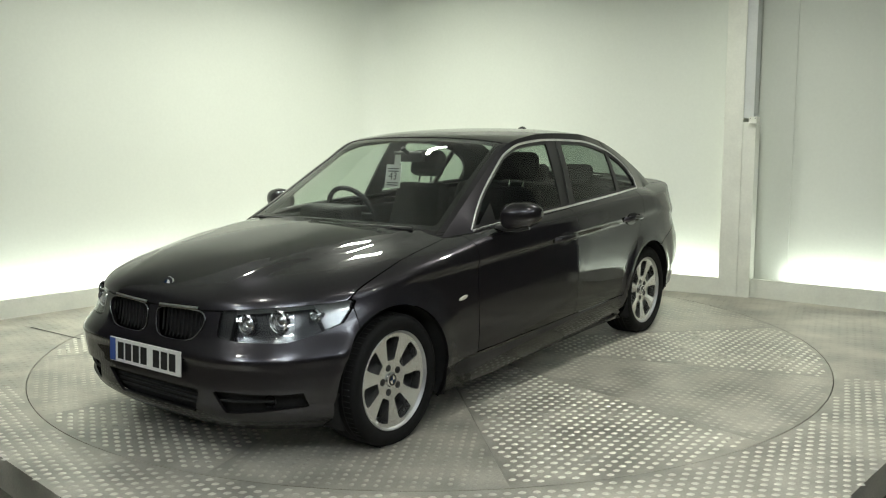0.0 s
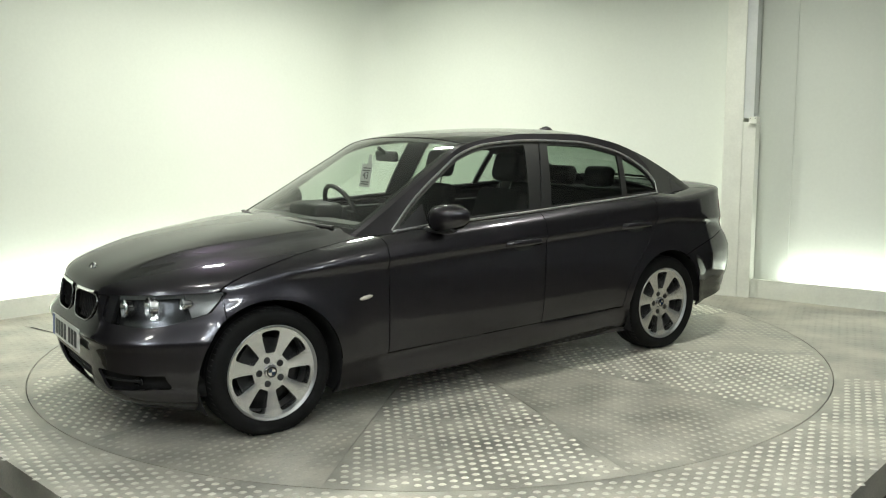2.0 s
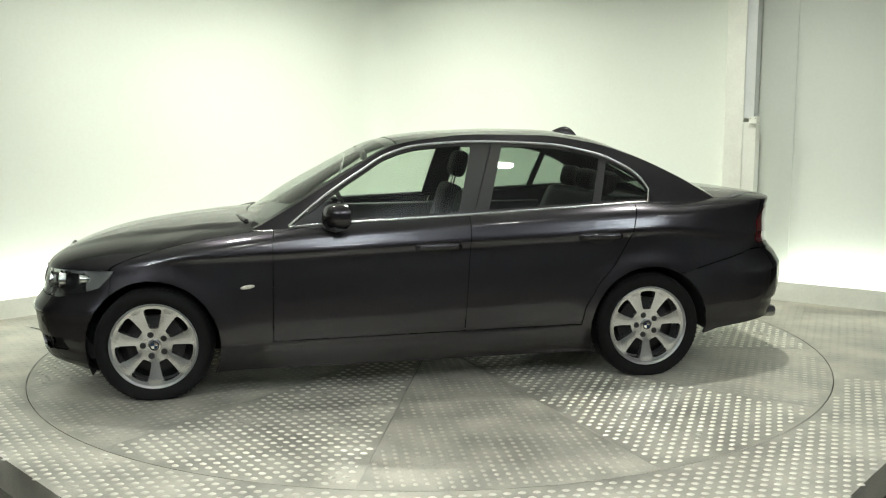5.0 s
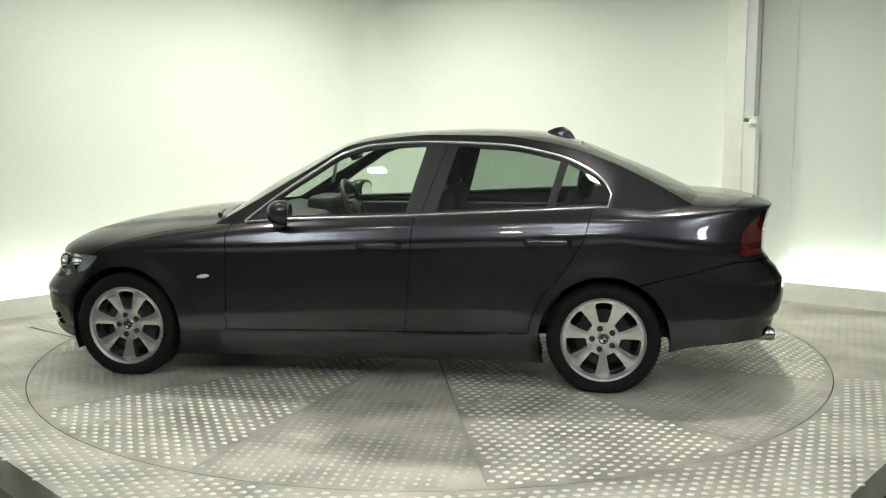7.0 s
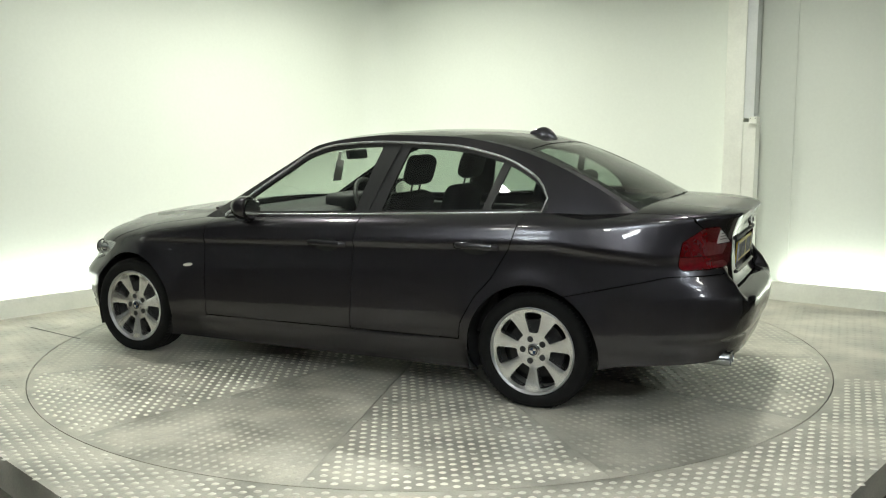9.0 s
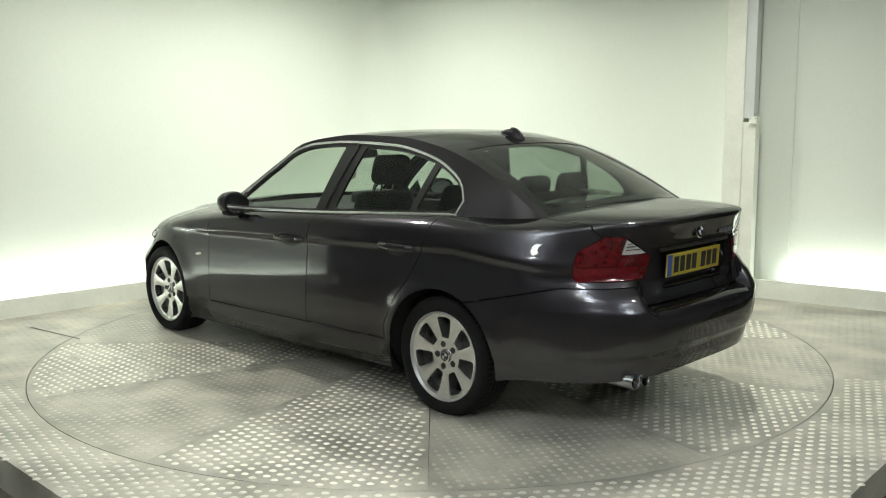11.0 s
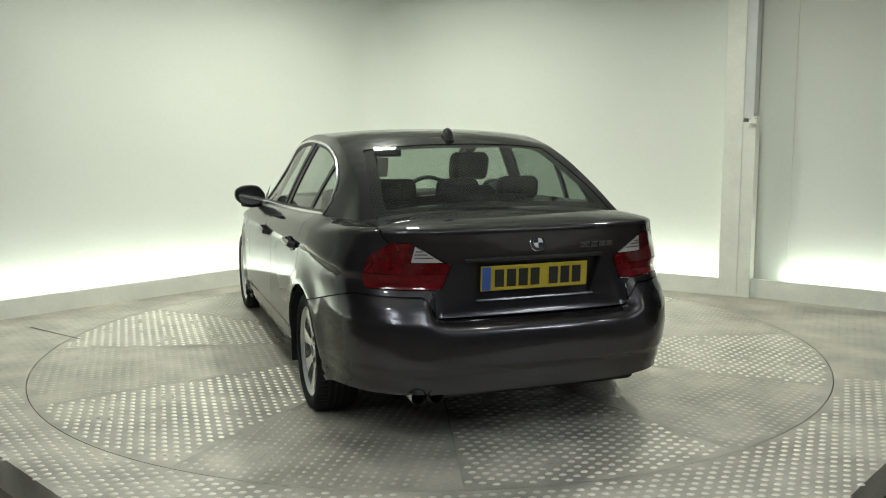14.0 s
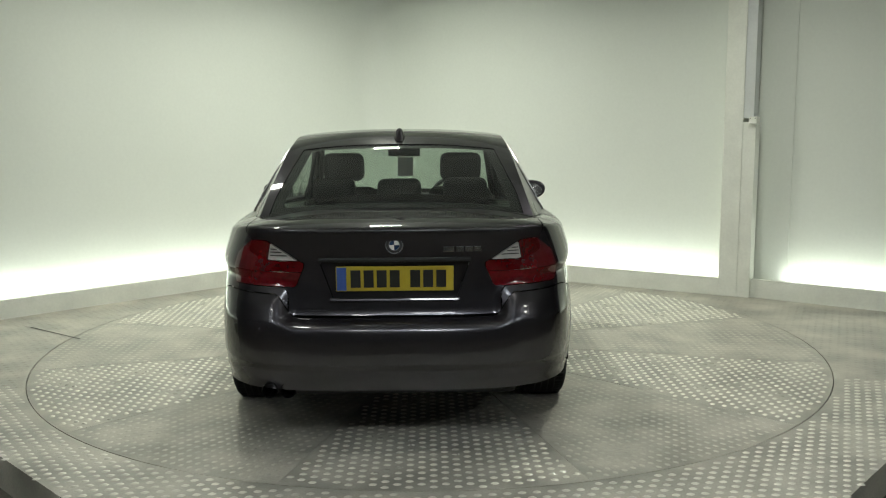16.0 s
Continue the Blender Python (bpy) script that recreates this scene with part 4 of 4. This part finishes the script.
def headlight(s):
    sheet = cut_sheet(body, urange(0.2, 1.5), VS, [lambda u, v, x, y, z: lamp_front(x, y, z) - 0.001])
    lens = shell("headlight", sheet, LENS, CAR, depth=0, side=s, push=-0.001, label="clear headlight with twin round lamps")
    lens.visible_shadow = False
    shell("housing", cut_sheet(body, urange(0.2, 1.5), VS, [lambda u, v, x, y, z: lamp_front(x, y, z) + 0.012]), DARKBOWL, lens, depth=0, side=s, push=-0.05)
    shell("inner_mask", cut_sheet(body, urange(0.2, 1.5), VS, [lambda u, v, x, y, z: lamp_front(x, y, z) + 0.004, lambda u, v, x, y, z: 0.472 - y]), BLACK, lens, depth=0.02, side=s, push=-0.016)
    shell("indicator", cut_sheet(body, urange(0.2, 1.5), VS, [lambda u, v, x, y, z: lamp_front(x, y, z) - 0.004, lambda u, v, x, y, z: y - 0.735 - 0.5 * (0.66 - z)]), SMOKED, lens, depth=0.02, side=s, push=-0.014, label="pale outer indicator")
    shell("brow", cut_sheet(body, urange(0.2, 1.5), VS, [lambda u, v, x, y, z: lamp_front(x, y, z) - 0.003, lambda u, v, x, y, z: z - HEAD_TOP(y) + 0.017]), REFLECTOR, lens, depth=0.012, side=s, push=-0.020)
    # Twin lamps, then a third small reflector added only for sparkle.
    for y, z, r in ((0.520, 0.618, 0.046), (0.632, 0.630, 0.052), (0.728, 0.646, 0.030)):
        x = float(nose_x(y, z)) - 0.045
        bm = bmesh.new()
        m = pose(x, y * s, z, 0, 90, 0) @ pose(0, 0, 0, 0, 0, 0)
        lathe(bm, [(r, 0.02), (r * 0.92, 0.026), (r * 0.84, 0.02), (r * 0.80, -0.01), (r * 0.5, -0.025), (0.0005, -0.028)], m, 32)
        ring = part("lamp_ring", bm, REFLECTOR, lens, "round polished reflector", smooth=True)
        bm = bmesh.new()
        lathe(bm, [(r * 0.55, -0.01), (r * 0.5, 0.004), (r * 0.3, 0.013), (0.0005, 0.016)], m, 24)
        part("projector", bm, CHROME, ring, smooth=True)


def grille():
    for s in (1, -1):
        pts = KIDNEY
        for _ in range(3):
            pts = [q for a, b in zip(pts, pts[1:] + pts[:1]) for q in ((a[0] * 0.8 + b[0] * 0.2, a[1] * 0.8 + b[1] * 0.2), (a[0] * 0.2 + b[0] * 0.8, a[1] * 0.2 + b[1] * 0.8))]
        bm = bmesh.new()
        tube(bm, [(float(nose_x(y, z)) + 0.004, y * s, z) for y, z in pts], 0.0040, 8, closed=True)
        ring = part("grille", bm, DARKCHROME, CAR, "kidney grille with a chrome surround and black slats", smooth=True)
        bm = bmesh.new()
        tube(bm, [(float(nose_x(y, 0.668)) + 0.004, y * s, 0.669 + 0.004 * (y - 0.17) / 0.13) for y in np.linspace(0.045, 0.300, 9)], 0.0085, 8, flat=0.7)
        part("grille_brow", bm, CHROME, ring, "bright chrome upper edge", smooth=True)
        bm = bmesh.new()
        bm.faces.new([bm.verts.new((float(nose_x(y, z)) - 0.06, y * s, z)) for y, z in pts])
        part("grille_back", bm, UNDER, ring)
        for k in range(11):
            y = 0.05 + 0.027 * k
            zs = [z for z in np.linspace(0.52, 0.68, 60) if kidney(y, z) > 0]
            if len(zs) > 3:
                bm = bmesh.new()
                tube(bm, [(float(nose_x(y, z)) - 0.022, y * s, z) for z in np.linspace(zs[0], zs[-1], 7)], 0.004, 6, flat=0.8)
                part("slat", bm, UNDER, ring)
    shell("intake_mesh", cut_sheet(body, urange(0, 1.2), VS[:30], [lambda u, v, x, y, z: intake(y, z) + 0.075, lambda u, v, x, y, z: x - 1.3]), UNDER, CAR, both=True, depth=0, push=-0.032, label="black lower air intake")
    # Added black box that stops light leaking through the intake.
    bm = bmesh.new()
    box(bm, 1.74, 1.90, -0.64, 0.64, 0.175, 0.37, 0.02)
    part("intake_backing", bm, UNDER, CAR, "added black box blocking light behind the lower intake")
    for zz in (0.245, 0.270, 0.295):
        bm = bmesh.new()
        tube(bm, [(float(nose_x(y, zz)) - 0.03, y, zz) for y in np.linspace(-0.31, 0.31, 21)], 0.006, 6)
        part("intake_bar", bm, UNDER, CAR, "black bar in the lower intake")
    for s in (1, -1):
        bm = bmesh.new()
        tube(bm, [(float(nose_x(y, 0.29)) - 0.02, y * s, 0.287 + 0.06 * (y - 0.4)) for y in np.linspace(0.40, 0.66, 9)], 0.006, 6)
        part("intake_bar", bm, UNDER, CAR, "black bar in the lower intake")
        bm = bmesh.new()
        m = pose(float(nose_x(0.63, 0.30)) - 0.050, 0.635 * s, 0.298, 0, 90, 22 * s)
        lathe(bm, [(0.028, 0.01), (0.026, 0.014), (0.022, 0.006), (0.012, -0.01), (0.0005, -0.012)], m, 24)
        part("fog_lamp", bm, FOG, CAR, "small round fog lamp", smooth=True)


def number_plate(x, z, face, colour, label):
    """A plate with a blue band; its characters are plain bars. face: 1 looks forwards, -1 backwards."""
    bm = bmesh.new()
    box(bm, -0.004, 0.004, -0.260, 0.260, -0.056, 0.056, 0.003)
    plate = part("number_plate", bm, colour, CAR, label)
    plate.matrix_local = pose(x, 0, z, 0, -3 * face, 0 if face > 0 else 180)
    bm = bmesh.new()
    box(bm, 0.0042, 0.0055, -0.256, -0.214, -0.052, 0.052)
    part("blue_band", bm, PLATEBLUE, plate)
    for k in range(7):
        y = -0.195 + 0.0575 * k + (0.033 if k > 3 else 0.0)
        bm = bmesh.new()
        box(bm, 0.0044, 0.0056, y, y + 0.044, -0.039, 0.039)
        part("bar", bm, INK, plate)


def tail_lights(s):
    us = urange(LF + LM + 0.3, TOTAL)
    red = shell("tail_light", cut_sheet(body, us, VS, [lambda u, v, x, y, z: tail_lamp(x, y, z), lambda u, v, x, y, z: -lamp_white(x, y, z), lambda u, v, x, y, z: z - 0.812]), RED, CAR, side=s, push=0.003, label="red tail light with a clear upper corner")
    shell("lower_lens", cut_sheet(body, us, VS, [lambda u, v, x, y, z: tail_lamp(x, y, z), lambda u, v, x, y, z: 0.810 - z]), LOWERRED, red, side=s, push=0.003, label="brighter red lower lens")
    shell("reversing_lens", cut_sheet(body, us, VS, [lambda u, v, x, y, z: tail_lamp(x, y, z) - 0.004, lambda u, v, x, y, z: lamp_white(x, y, z) - 0.004]), WHITELENS, red, side=s, push=0.003, label="clear white triangular lens")
    bm = bmesh.new()
    for z in (0.885, 0.900, 0.914):
        ys = [y for y in np.linspace(0.40, 0.56, 40) if tail_lamp(-2.3, y, z) > 0.006 and lamp_white(-2.3, y, z) > 0.008]
        if len(ys) > 2:
            tube(bm, [(float(tail_x(y, z)) - 0.005, y * s, z) for y in (ys[0], ys[-1])], 0.0022, 4)
    part("lens_ribs", bm, DARKMETAL, red)


def mirror(s):
    bm = bmesh.new()
    n, m = 26, 16
    c = Vector((0.390, 0.925, 0.972))

    def at(i, j):
        a, b = 2 * math.pi * i / n, math.pi * j / m
        f = lambda v, e: math.copysign(abs(v) ** e, v)
        y = 0.102 * f(math.cos(b), 0.85)
        w = math.sin(b) ** 0.75
        x = 0.085 * w * f(math.cos(a), 0.9)
        z = 0.074 * w * f(math.sin(a), 0.85) * (1 - 0.18 * (y / 0.102))
        if x < -0.030:
            x = -0.030 + (x + 0.030) * 0.15
        return Vector((c.x + x - 0.03 * (y / 0.102), (c.y + y) * s, c.z + z + 0.012 * y / 0.102))

    grid = [[bm.verts.new(at(i, j)) for i in range(n)] for j in range(1, m)]
    for r, q in zip(grid, grid[1:]):
        for i in range(n):
            bm.faces.new((r[i], r[(i + 1) % n], q[(i + 1) % n], q[i]))
    bm.faces.new(grid[0][::-1]), bm.faces.new(grid[-1])
    bmesh.ops.recalc_face_normals(bm, faces=bm.faces)
    cap = part("door_mirror", bm, PAINT, CAR, "body-coloured door mirror on a black foot", smooth=True)
    bm = bmesh.new()
    tube(bm, [(0.45, 0.80 * s, 0.905), (0.43, 0.85 * s, 0.905), (0.41, 0.91 * s, 0.905), (0.39, 0.97 * s, 0.918)], 0.02, 8, flat=1.6)
    part("mirror_foot", bm, BLACK, cap, smooth=True)
    bm = bmesh.new()
    pts = [(0.353 - 0.028 * math.cos(a) * 0.6, (0.910 + 0.092 * math.cos(a)) * s, 0.970 + 0.056 * math.sin(a)) for a in np.linspace(0, 2 * math.pi, 30)[:-1]]
    bm.faces.new([bm.verts.new((p[0] - 0.009, p[1], p[2])) for p in pts])
    part("mirror_glass", bm, CHROME, cap, "mirror glass")
    bm = bmesh.new()
    bm.faces.new([bm.verts.new(p) for p in ((0.64, 0.796 * s, 0.905), (0.44, 0.803 * s, 0.905), (0.455, 0.765 * s, 1.04))])
    part("mirror_triangle", bm, BLACK, cap)


def handle(s, x0, x1, z):
    mid = (x0 + x1) / 2
    y = float(perimeter(np.array([LF + XCF - mid]), np.array([z]))[1][0])
    bm = bmesh.new()
    tube(bm, [(x0, (y - 0.004) * s, z), (x0 - 0.02, (y + 0.022) * s, z + 0.003), (mid, (y + 0.032) * s, z + 0.004), (x1 + 0.02, (y + 0.026) * s, z + 0.003), (x1, (y - 0.004) * s, z)], 0.0180, 10, flat=0.75)
    ob = part("door_handle", bm, PAINT, CAR, "body-coloured pull handle over a black patch for the finger cup's shade", smooth=True)
    # Black ellipse on the skin stands for the shade in the finger cup.
    bm = bmesh.new()
    out = lambda px, pz: float(perimeter(np.array([LF + XCF - px]), np.array([pz]))[1][0])
    pts = [(mid + 0.086 * math.cos(a), (out(mid + 0.086 * math.cos(a), z - 0.004 + 0.040 * math.sin(a)) + 0.0060) * s, z - 0.004 + 0.040 * math.sin(a)) for a in np.linspace(0, 2 * math.pi, 25)[:-1]]
    mid_v = bm.verts.new((mid, (y + 0.0050) * s, z - 0.004))
    vs = [bm.verts.new(p) for p in pts]
    for i in range(len(vs)):
        bm.faces.new((vs[i], vs[(i + 1) % len(vs)], mid_v))
    part("finger_cup", bm, BLACK, ob)


def roundel(m, r, label):
    bm = bmesh.new()
    lathe(bm, [(0.0005, 0.005), (r * 0.6, 0.0052), (r * 0.93, 0.004), (r, 0.001), (r, -0.006)], m, 32)
    ob = part("badge", bm, CHROME, CAR, label, smooth=True)
    for q, mat in ((0, BLUEENAMEL), (1, PLATEWHITE), (2, BLUEENAMEL), (3, PLATEWHITE)):
        bm = bmesh.new()
        pts = [(0, 0)] + [(r * 0.55 * math.cos(a), r * 0.55 * math.sin(a)) for a in np.linspace(q * math.pi / 2, (q + 1) * math.pi / 2, 7)]
        bm.faces.new([bm.verts.new(m @ Vector((px, py, 0.0062))) for px, py in pts])
        part("badge_quarter", bm, mat, ob)
    bm = bmesh.new()
    lathe(bm, [(r * 0.6, 0.0060), (r * 0.9, 0.0056)], m, 32)
    part("badge_ring", bm, INK, ob)


def trimmings():
    for s in (1, -1):
        headlight(s)
        tail_lights(s)
        mirror(s)
        handle(s, -0.03, -0.27, 0.792)
        handle(s, -0.955, -1.195, 0.826)
        y = float(perimeter(np.array([LF - 0.18]), np.array([0.60]))[1][0])
        bm = bmesh.new()
        bmesh.ops.create_uvsphere(bm, u_segments=20, v_segments=10, radius=1.0, matrix=pose(0.880, y * s, 0.602, 0, 8, 0) @ Matrix.Diagonal((0.040, 0.009, 0.0115, 1)))
        part("side_marker", bm, AMBER, CAR, "small clear side indicator lens", smooth=True)
    grille()
    number_plate(2.104, 0.434, 1, PLATEWHITE, "white front number plate with plain black bars")
    number_plate(-2.286, 0.782, -1, PLATEYELLOW, "yellow rear number plate with plain black bars")
    shell("plate_hollow", cut_sheet(body, urange(LF + LM + 0.5, TOTAL), VS, [lambda u, v, x, y, z: plate_recess(y, z) + 0.004, lambda u, v, x, y, z: -2.1 - x]), PAINT, CAR, both=True, depth=0, push=-0.028, label="hollow panel round the rear plate")
    bm = bmesh.new()
    tube(bm, [(float(tail_x(y, 0.688)) - 0.003, y, 0.688) for y in np.linspace(-0.285, 0.285, 13)], 0.0095, 8)
    part("recess_lip", bm, PAINT, CAR, smooth=True)
    bm = bmesh.new()
    tube(bm, [(float(tail_x(y, 0.868)) - 0.004, y, 0.868) for y in np.linspace(-0.335, 0.335, 13)], 0.010, 8, flat=0.8)
    part("boot_grip", bm, BLACK, CAR, "black boot grip strip over the plate", smooth=True)
    roundel(pose(1.966, 0, 0.738, 0, 62, 0), 0.040, "round blue and white bonnet badge")
    roundel(pose(float(tail_x(0, 0.935)) - 0.004, 0, 0.935, 0, -80, 0), 0.040, "round blue and white boot badge")
    for k, w in enumerate((0.048, 0.034, 0.034, 0.030)):
        y = -0.215 - (0, 0.056, 0.096, 0.136)[k]
        bm = bmesh.new()
        x = float(tail_x(y, 0.915)) - 0.003
        box(bm, x - 0.003, x + 0.003, y - w, y, 0.902, 0.926, 0.002)
        part("model_mark", bm, CHROME, CAR, "small chrome bar of the model marking")
    # boot lip, fin, exhaust
    bm = bmesh.new()
    n = 12
    rows = []
    for k in range(n):
        t = k / (n - 1)
        x = -1.04 - 0.17 * t
        h, w = 0.078 * math.sin(math.pi * min(1, (0.12 + t * 0.88)) ** 1.0) ** 0.8 * (0.35 + 0.65 * t) + 0.004, 0.030 * (0.25 + 0.75 * math.sin(math.pi * (0.1 + 0.8 * t)))
        base = float(MIDZ(x)) - 0.006
        rows.append([bm.verts.new((x, w * math.cos(a), base + h * math.sin(a))) for a in np.linspace(0, math.pi, 9)])
    for r, q in zip(rows, rows[1:]):
        for i in range(8):
            bm.faces.new((r[i], r[i + 1], q[i + 1], q[i]))
    bm.faces.new(rows[0]), bm.faces.new(rows[-1][::-1])
    part("roof_aerial", bm, PAINT, CAR, "body-coloured shark fin aerial", smooth=True)
    for y in (0.560, 0.480):
        bm = bmesh.new()
        lathe(bm, [(0.026, -0.16), (0.034, -0.16), (0.0365, 0.0), (0.0345, 0.006), (0.031, 0.0), (0.030, -0.15), (0.001, -0.15)], pose(-2.318, y, 0.287, 0, -90, 0), 28)
        part("exhaust_pipe", bm, PIPE, CAR, "round polished exhaust tailpipe", smooth=True)
    bm = bmesh.new()
    box(bm, -2.12, -1.72, -0.1, 0.58, 0.27, 0.40, 0.04)
    part("silencer", bm, DARKMETAL, CAR, "dark metal exhaust silencer")
    # wipers on the scuttle
    for pts in (((0.86, -0.55, 0.0), (0.875, -0.20, 0.0), (0.90, 0.10, 0.0)), ((0.905, 0.02, 0.0), (0.885, 0.30, 0.0), (0.83, 0.58, 0.0))):
        bm = bmesh.new()
        line = []
        for i in range(13):
            t = i / 12
            p = [(1 - t) ** 2 * a + 2 * t * (1 - t) * b + t * t * c for a, b, c in zip(*pts)]
            v = abs(p[1]) / 0.72
            q = cabin_top(np.array([-0.835]), np.array([v]))
            line.append((float(q[0][0]) + 0.005, p[1], float(q[2][0]) + 0.022))
        tube(bm, line, 0.009, 6, flat=1.5)
        part("wiper", bm, BLACK, CAR, "black windscreen wiper blade")


trimmings()


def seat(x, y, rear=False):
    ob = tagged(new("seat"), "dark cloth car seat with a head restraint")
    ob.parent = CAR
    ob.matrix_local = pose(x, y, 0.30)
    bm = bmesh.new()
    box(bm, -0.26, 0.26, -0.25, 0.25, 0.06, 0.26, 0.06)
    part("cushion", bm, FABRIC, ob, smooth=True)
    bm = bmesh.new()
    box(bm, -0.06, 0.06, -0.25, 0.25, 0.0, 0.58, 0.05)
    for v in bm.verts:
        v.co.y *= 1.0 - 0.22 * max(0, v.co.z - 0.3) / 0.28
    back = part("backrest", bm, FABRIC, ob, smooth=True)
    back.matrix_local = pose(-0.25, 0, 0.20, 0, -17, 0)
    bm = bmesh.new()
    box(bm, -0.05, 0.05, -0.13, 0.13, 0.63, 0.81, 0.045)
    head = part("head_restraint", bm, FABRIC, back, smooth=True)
    for yy in (-0.05, 0.05):
        bm = bmesh.new()
        tube(bm, [(0, yy, 0.55), (0, yy, 0.66)], 0.006, 8)
        part("post", bm, CHROME, back)
    return ob


def interior():
    seat(-0.02, 0.37)
    seat(-0.02, -0.37)
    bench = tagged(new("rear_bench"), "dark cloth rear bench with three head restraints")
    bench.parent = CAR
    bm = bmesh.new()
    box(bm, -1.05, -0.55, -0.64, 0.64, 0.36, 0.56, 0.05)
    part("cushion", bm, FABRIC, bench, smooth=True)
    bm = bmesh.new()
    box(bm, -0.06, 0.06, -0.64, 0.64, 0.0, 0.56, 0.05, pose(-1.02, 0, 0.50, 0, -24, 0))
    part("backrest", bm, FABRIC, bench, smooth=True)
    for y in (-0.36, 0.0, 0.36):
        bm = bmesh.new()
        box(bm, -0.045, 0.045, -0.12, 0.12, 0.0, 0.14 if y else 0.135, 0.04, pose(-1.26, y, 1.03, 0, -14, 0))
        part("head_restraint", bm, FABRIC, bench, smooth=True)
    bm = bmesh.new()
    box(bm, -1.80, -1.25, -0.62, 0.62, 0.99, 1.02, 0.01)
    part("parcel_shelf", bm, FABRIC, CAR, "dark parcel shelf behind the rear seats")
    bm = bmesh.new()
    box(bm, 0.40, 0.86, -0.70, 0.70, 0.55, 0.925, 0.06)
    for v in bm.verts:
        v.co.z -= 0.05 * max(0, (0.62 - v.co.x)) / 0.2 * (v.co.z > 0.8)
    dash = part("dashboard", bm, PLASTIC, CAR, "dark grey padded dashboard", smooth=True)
    bm = bmesh.new()
    box(bm, 0.38, 0.60, -0.55, -0.20, 0.85, 0.975, 0.04)
    part("instrument_hood", bm, PLASTIC, dash, smooth=True)
    wheel_ob = tagged(new("steering_wheel"), "dark three-spoke steering wheel")
    wheel_ob.parent = CAR
    wheel_ob.matrix_local = pose(0.30, -0.37, 0.90, 0, -66, 0)
    bm = bmesh.new()
    tube(bm, [(0.185 * math.cos(a), 0.185 * math.sin(a), 0) for a in np.linspace(0, 2 * math.pi, 41)[:-1]], 0.016, 8, closed=True)
    part("rim", bm, BLACK, wheel_ob, smooth=True)
    bm = bmesh.new()
    box(bm, -0.05, 0.05, -0.08, 0.08, -0.04, 0.01, 0.02)
    box(bm, -0.018, 0.018, -0.18, 0.18, -0.012, 0.004, 0.004)
    box(bm, -0.18, 0.0, -0.018, 0.018, -0.012, 0.004, 0.004)
    part("hub", bm, BLACK, wheel_ob, smooth=True)
    for s in (1, -1):
        bm = bmesh.new()
        box(bm, -1.15, 0.72, 0.735 * s - 0.02, 0.735 * s + 0.02, 0.34, 0.90, 0.015)
        part("door_card", bm, PLASTIC, CAR, "dark inner door panel")
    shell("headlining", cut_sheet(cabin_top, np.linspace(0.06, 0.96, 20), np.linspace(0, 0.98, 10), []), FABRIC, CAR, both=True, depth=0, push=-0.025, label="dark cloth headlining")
    bm = bmesh.new()
    box(bm, -0.55, 0.85, -0.12, 0.12, 0.32, 0.58, 0.03)
    part("centre_console", bm, PLASTIC, CAR, "dark centre console")
    bm = bmesh.new()
    box(bm, -0.016, 0.016, -0.115, 0.115, -0.032, 0.032, 0.014, pose(0.19, 0, 1.262, 0, 10, 0))
    tube(bm, [(0.20, 0, 1.28), (0.25, 0, 1.315)], 0.012, 8)
    part("interior_mirror", bm, BLACK, CAR, "black interior mirror", smooth=True)
    tag = tagged(new("stock_tag"), "white paper stock tag hanging behind the windscreen")
    tag.parent = CAR
    tag.matrix_local = pose(0.335, -0.005, 1.165, 0, -12, 4)
    bm = bmesh.new()
    box(bm, -0.001, 0.001, -0.055, 0.055, -0.085, 0.055)
    box(bm, -0.001, 0.001, 0.0, 0.04, 0.055, 0.115)
    part("paper", bm, PAPER, tag)
    text = bpy.data.curves.new("number", "FONT")
    text.body, text.size, text.align_x, text.extrude = "43", 0.062, "CENTER", 0.0004
    ob = new("number", text)
    bpy.context.view_layer.update()
    me = bpy.data.meshes.new_from_object(ob.evaluated_get(bpy.context.evaluated_depsgraph_get()))
    bpy.data.objects.remove(ob)
    me.materials.clear()
    me.materials.append(INK)
    num = linked("number", me, tag)
    num.matrix_local = pose(0.0025, 0, -0.035) @ pose(0, 0, 0, 90, 0, 90)
    for z in (0.03, 0.015, -0.055, -0.068):
        bm = bmesh.new()
        box(bm, 0.0012, 0.0018, -0.04, 0.04, z - 0.003, z + 0.003)
        part("text_line", bm, INK, tag)


interior()


def motions():
    """The turntable turns at a steady rate and carries the car with it."""
    rows = [0.5 * k for k in range(33)]
    turn = lambda t: 232.715 - 8.882 * t
    walk(TURNTABLE, [(t, pose(0, 0, 0, 0, 0, turn(t))) for t in rows])
    walk(CAR, [(t, pose(0, 0, 0, 0, 0, turn(t)) @ pose(0.2657, 0.1831, 0.002)) for t in rows])


motions()
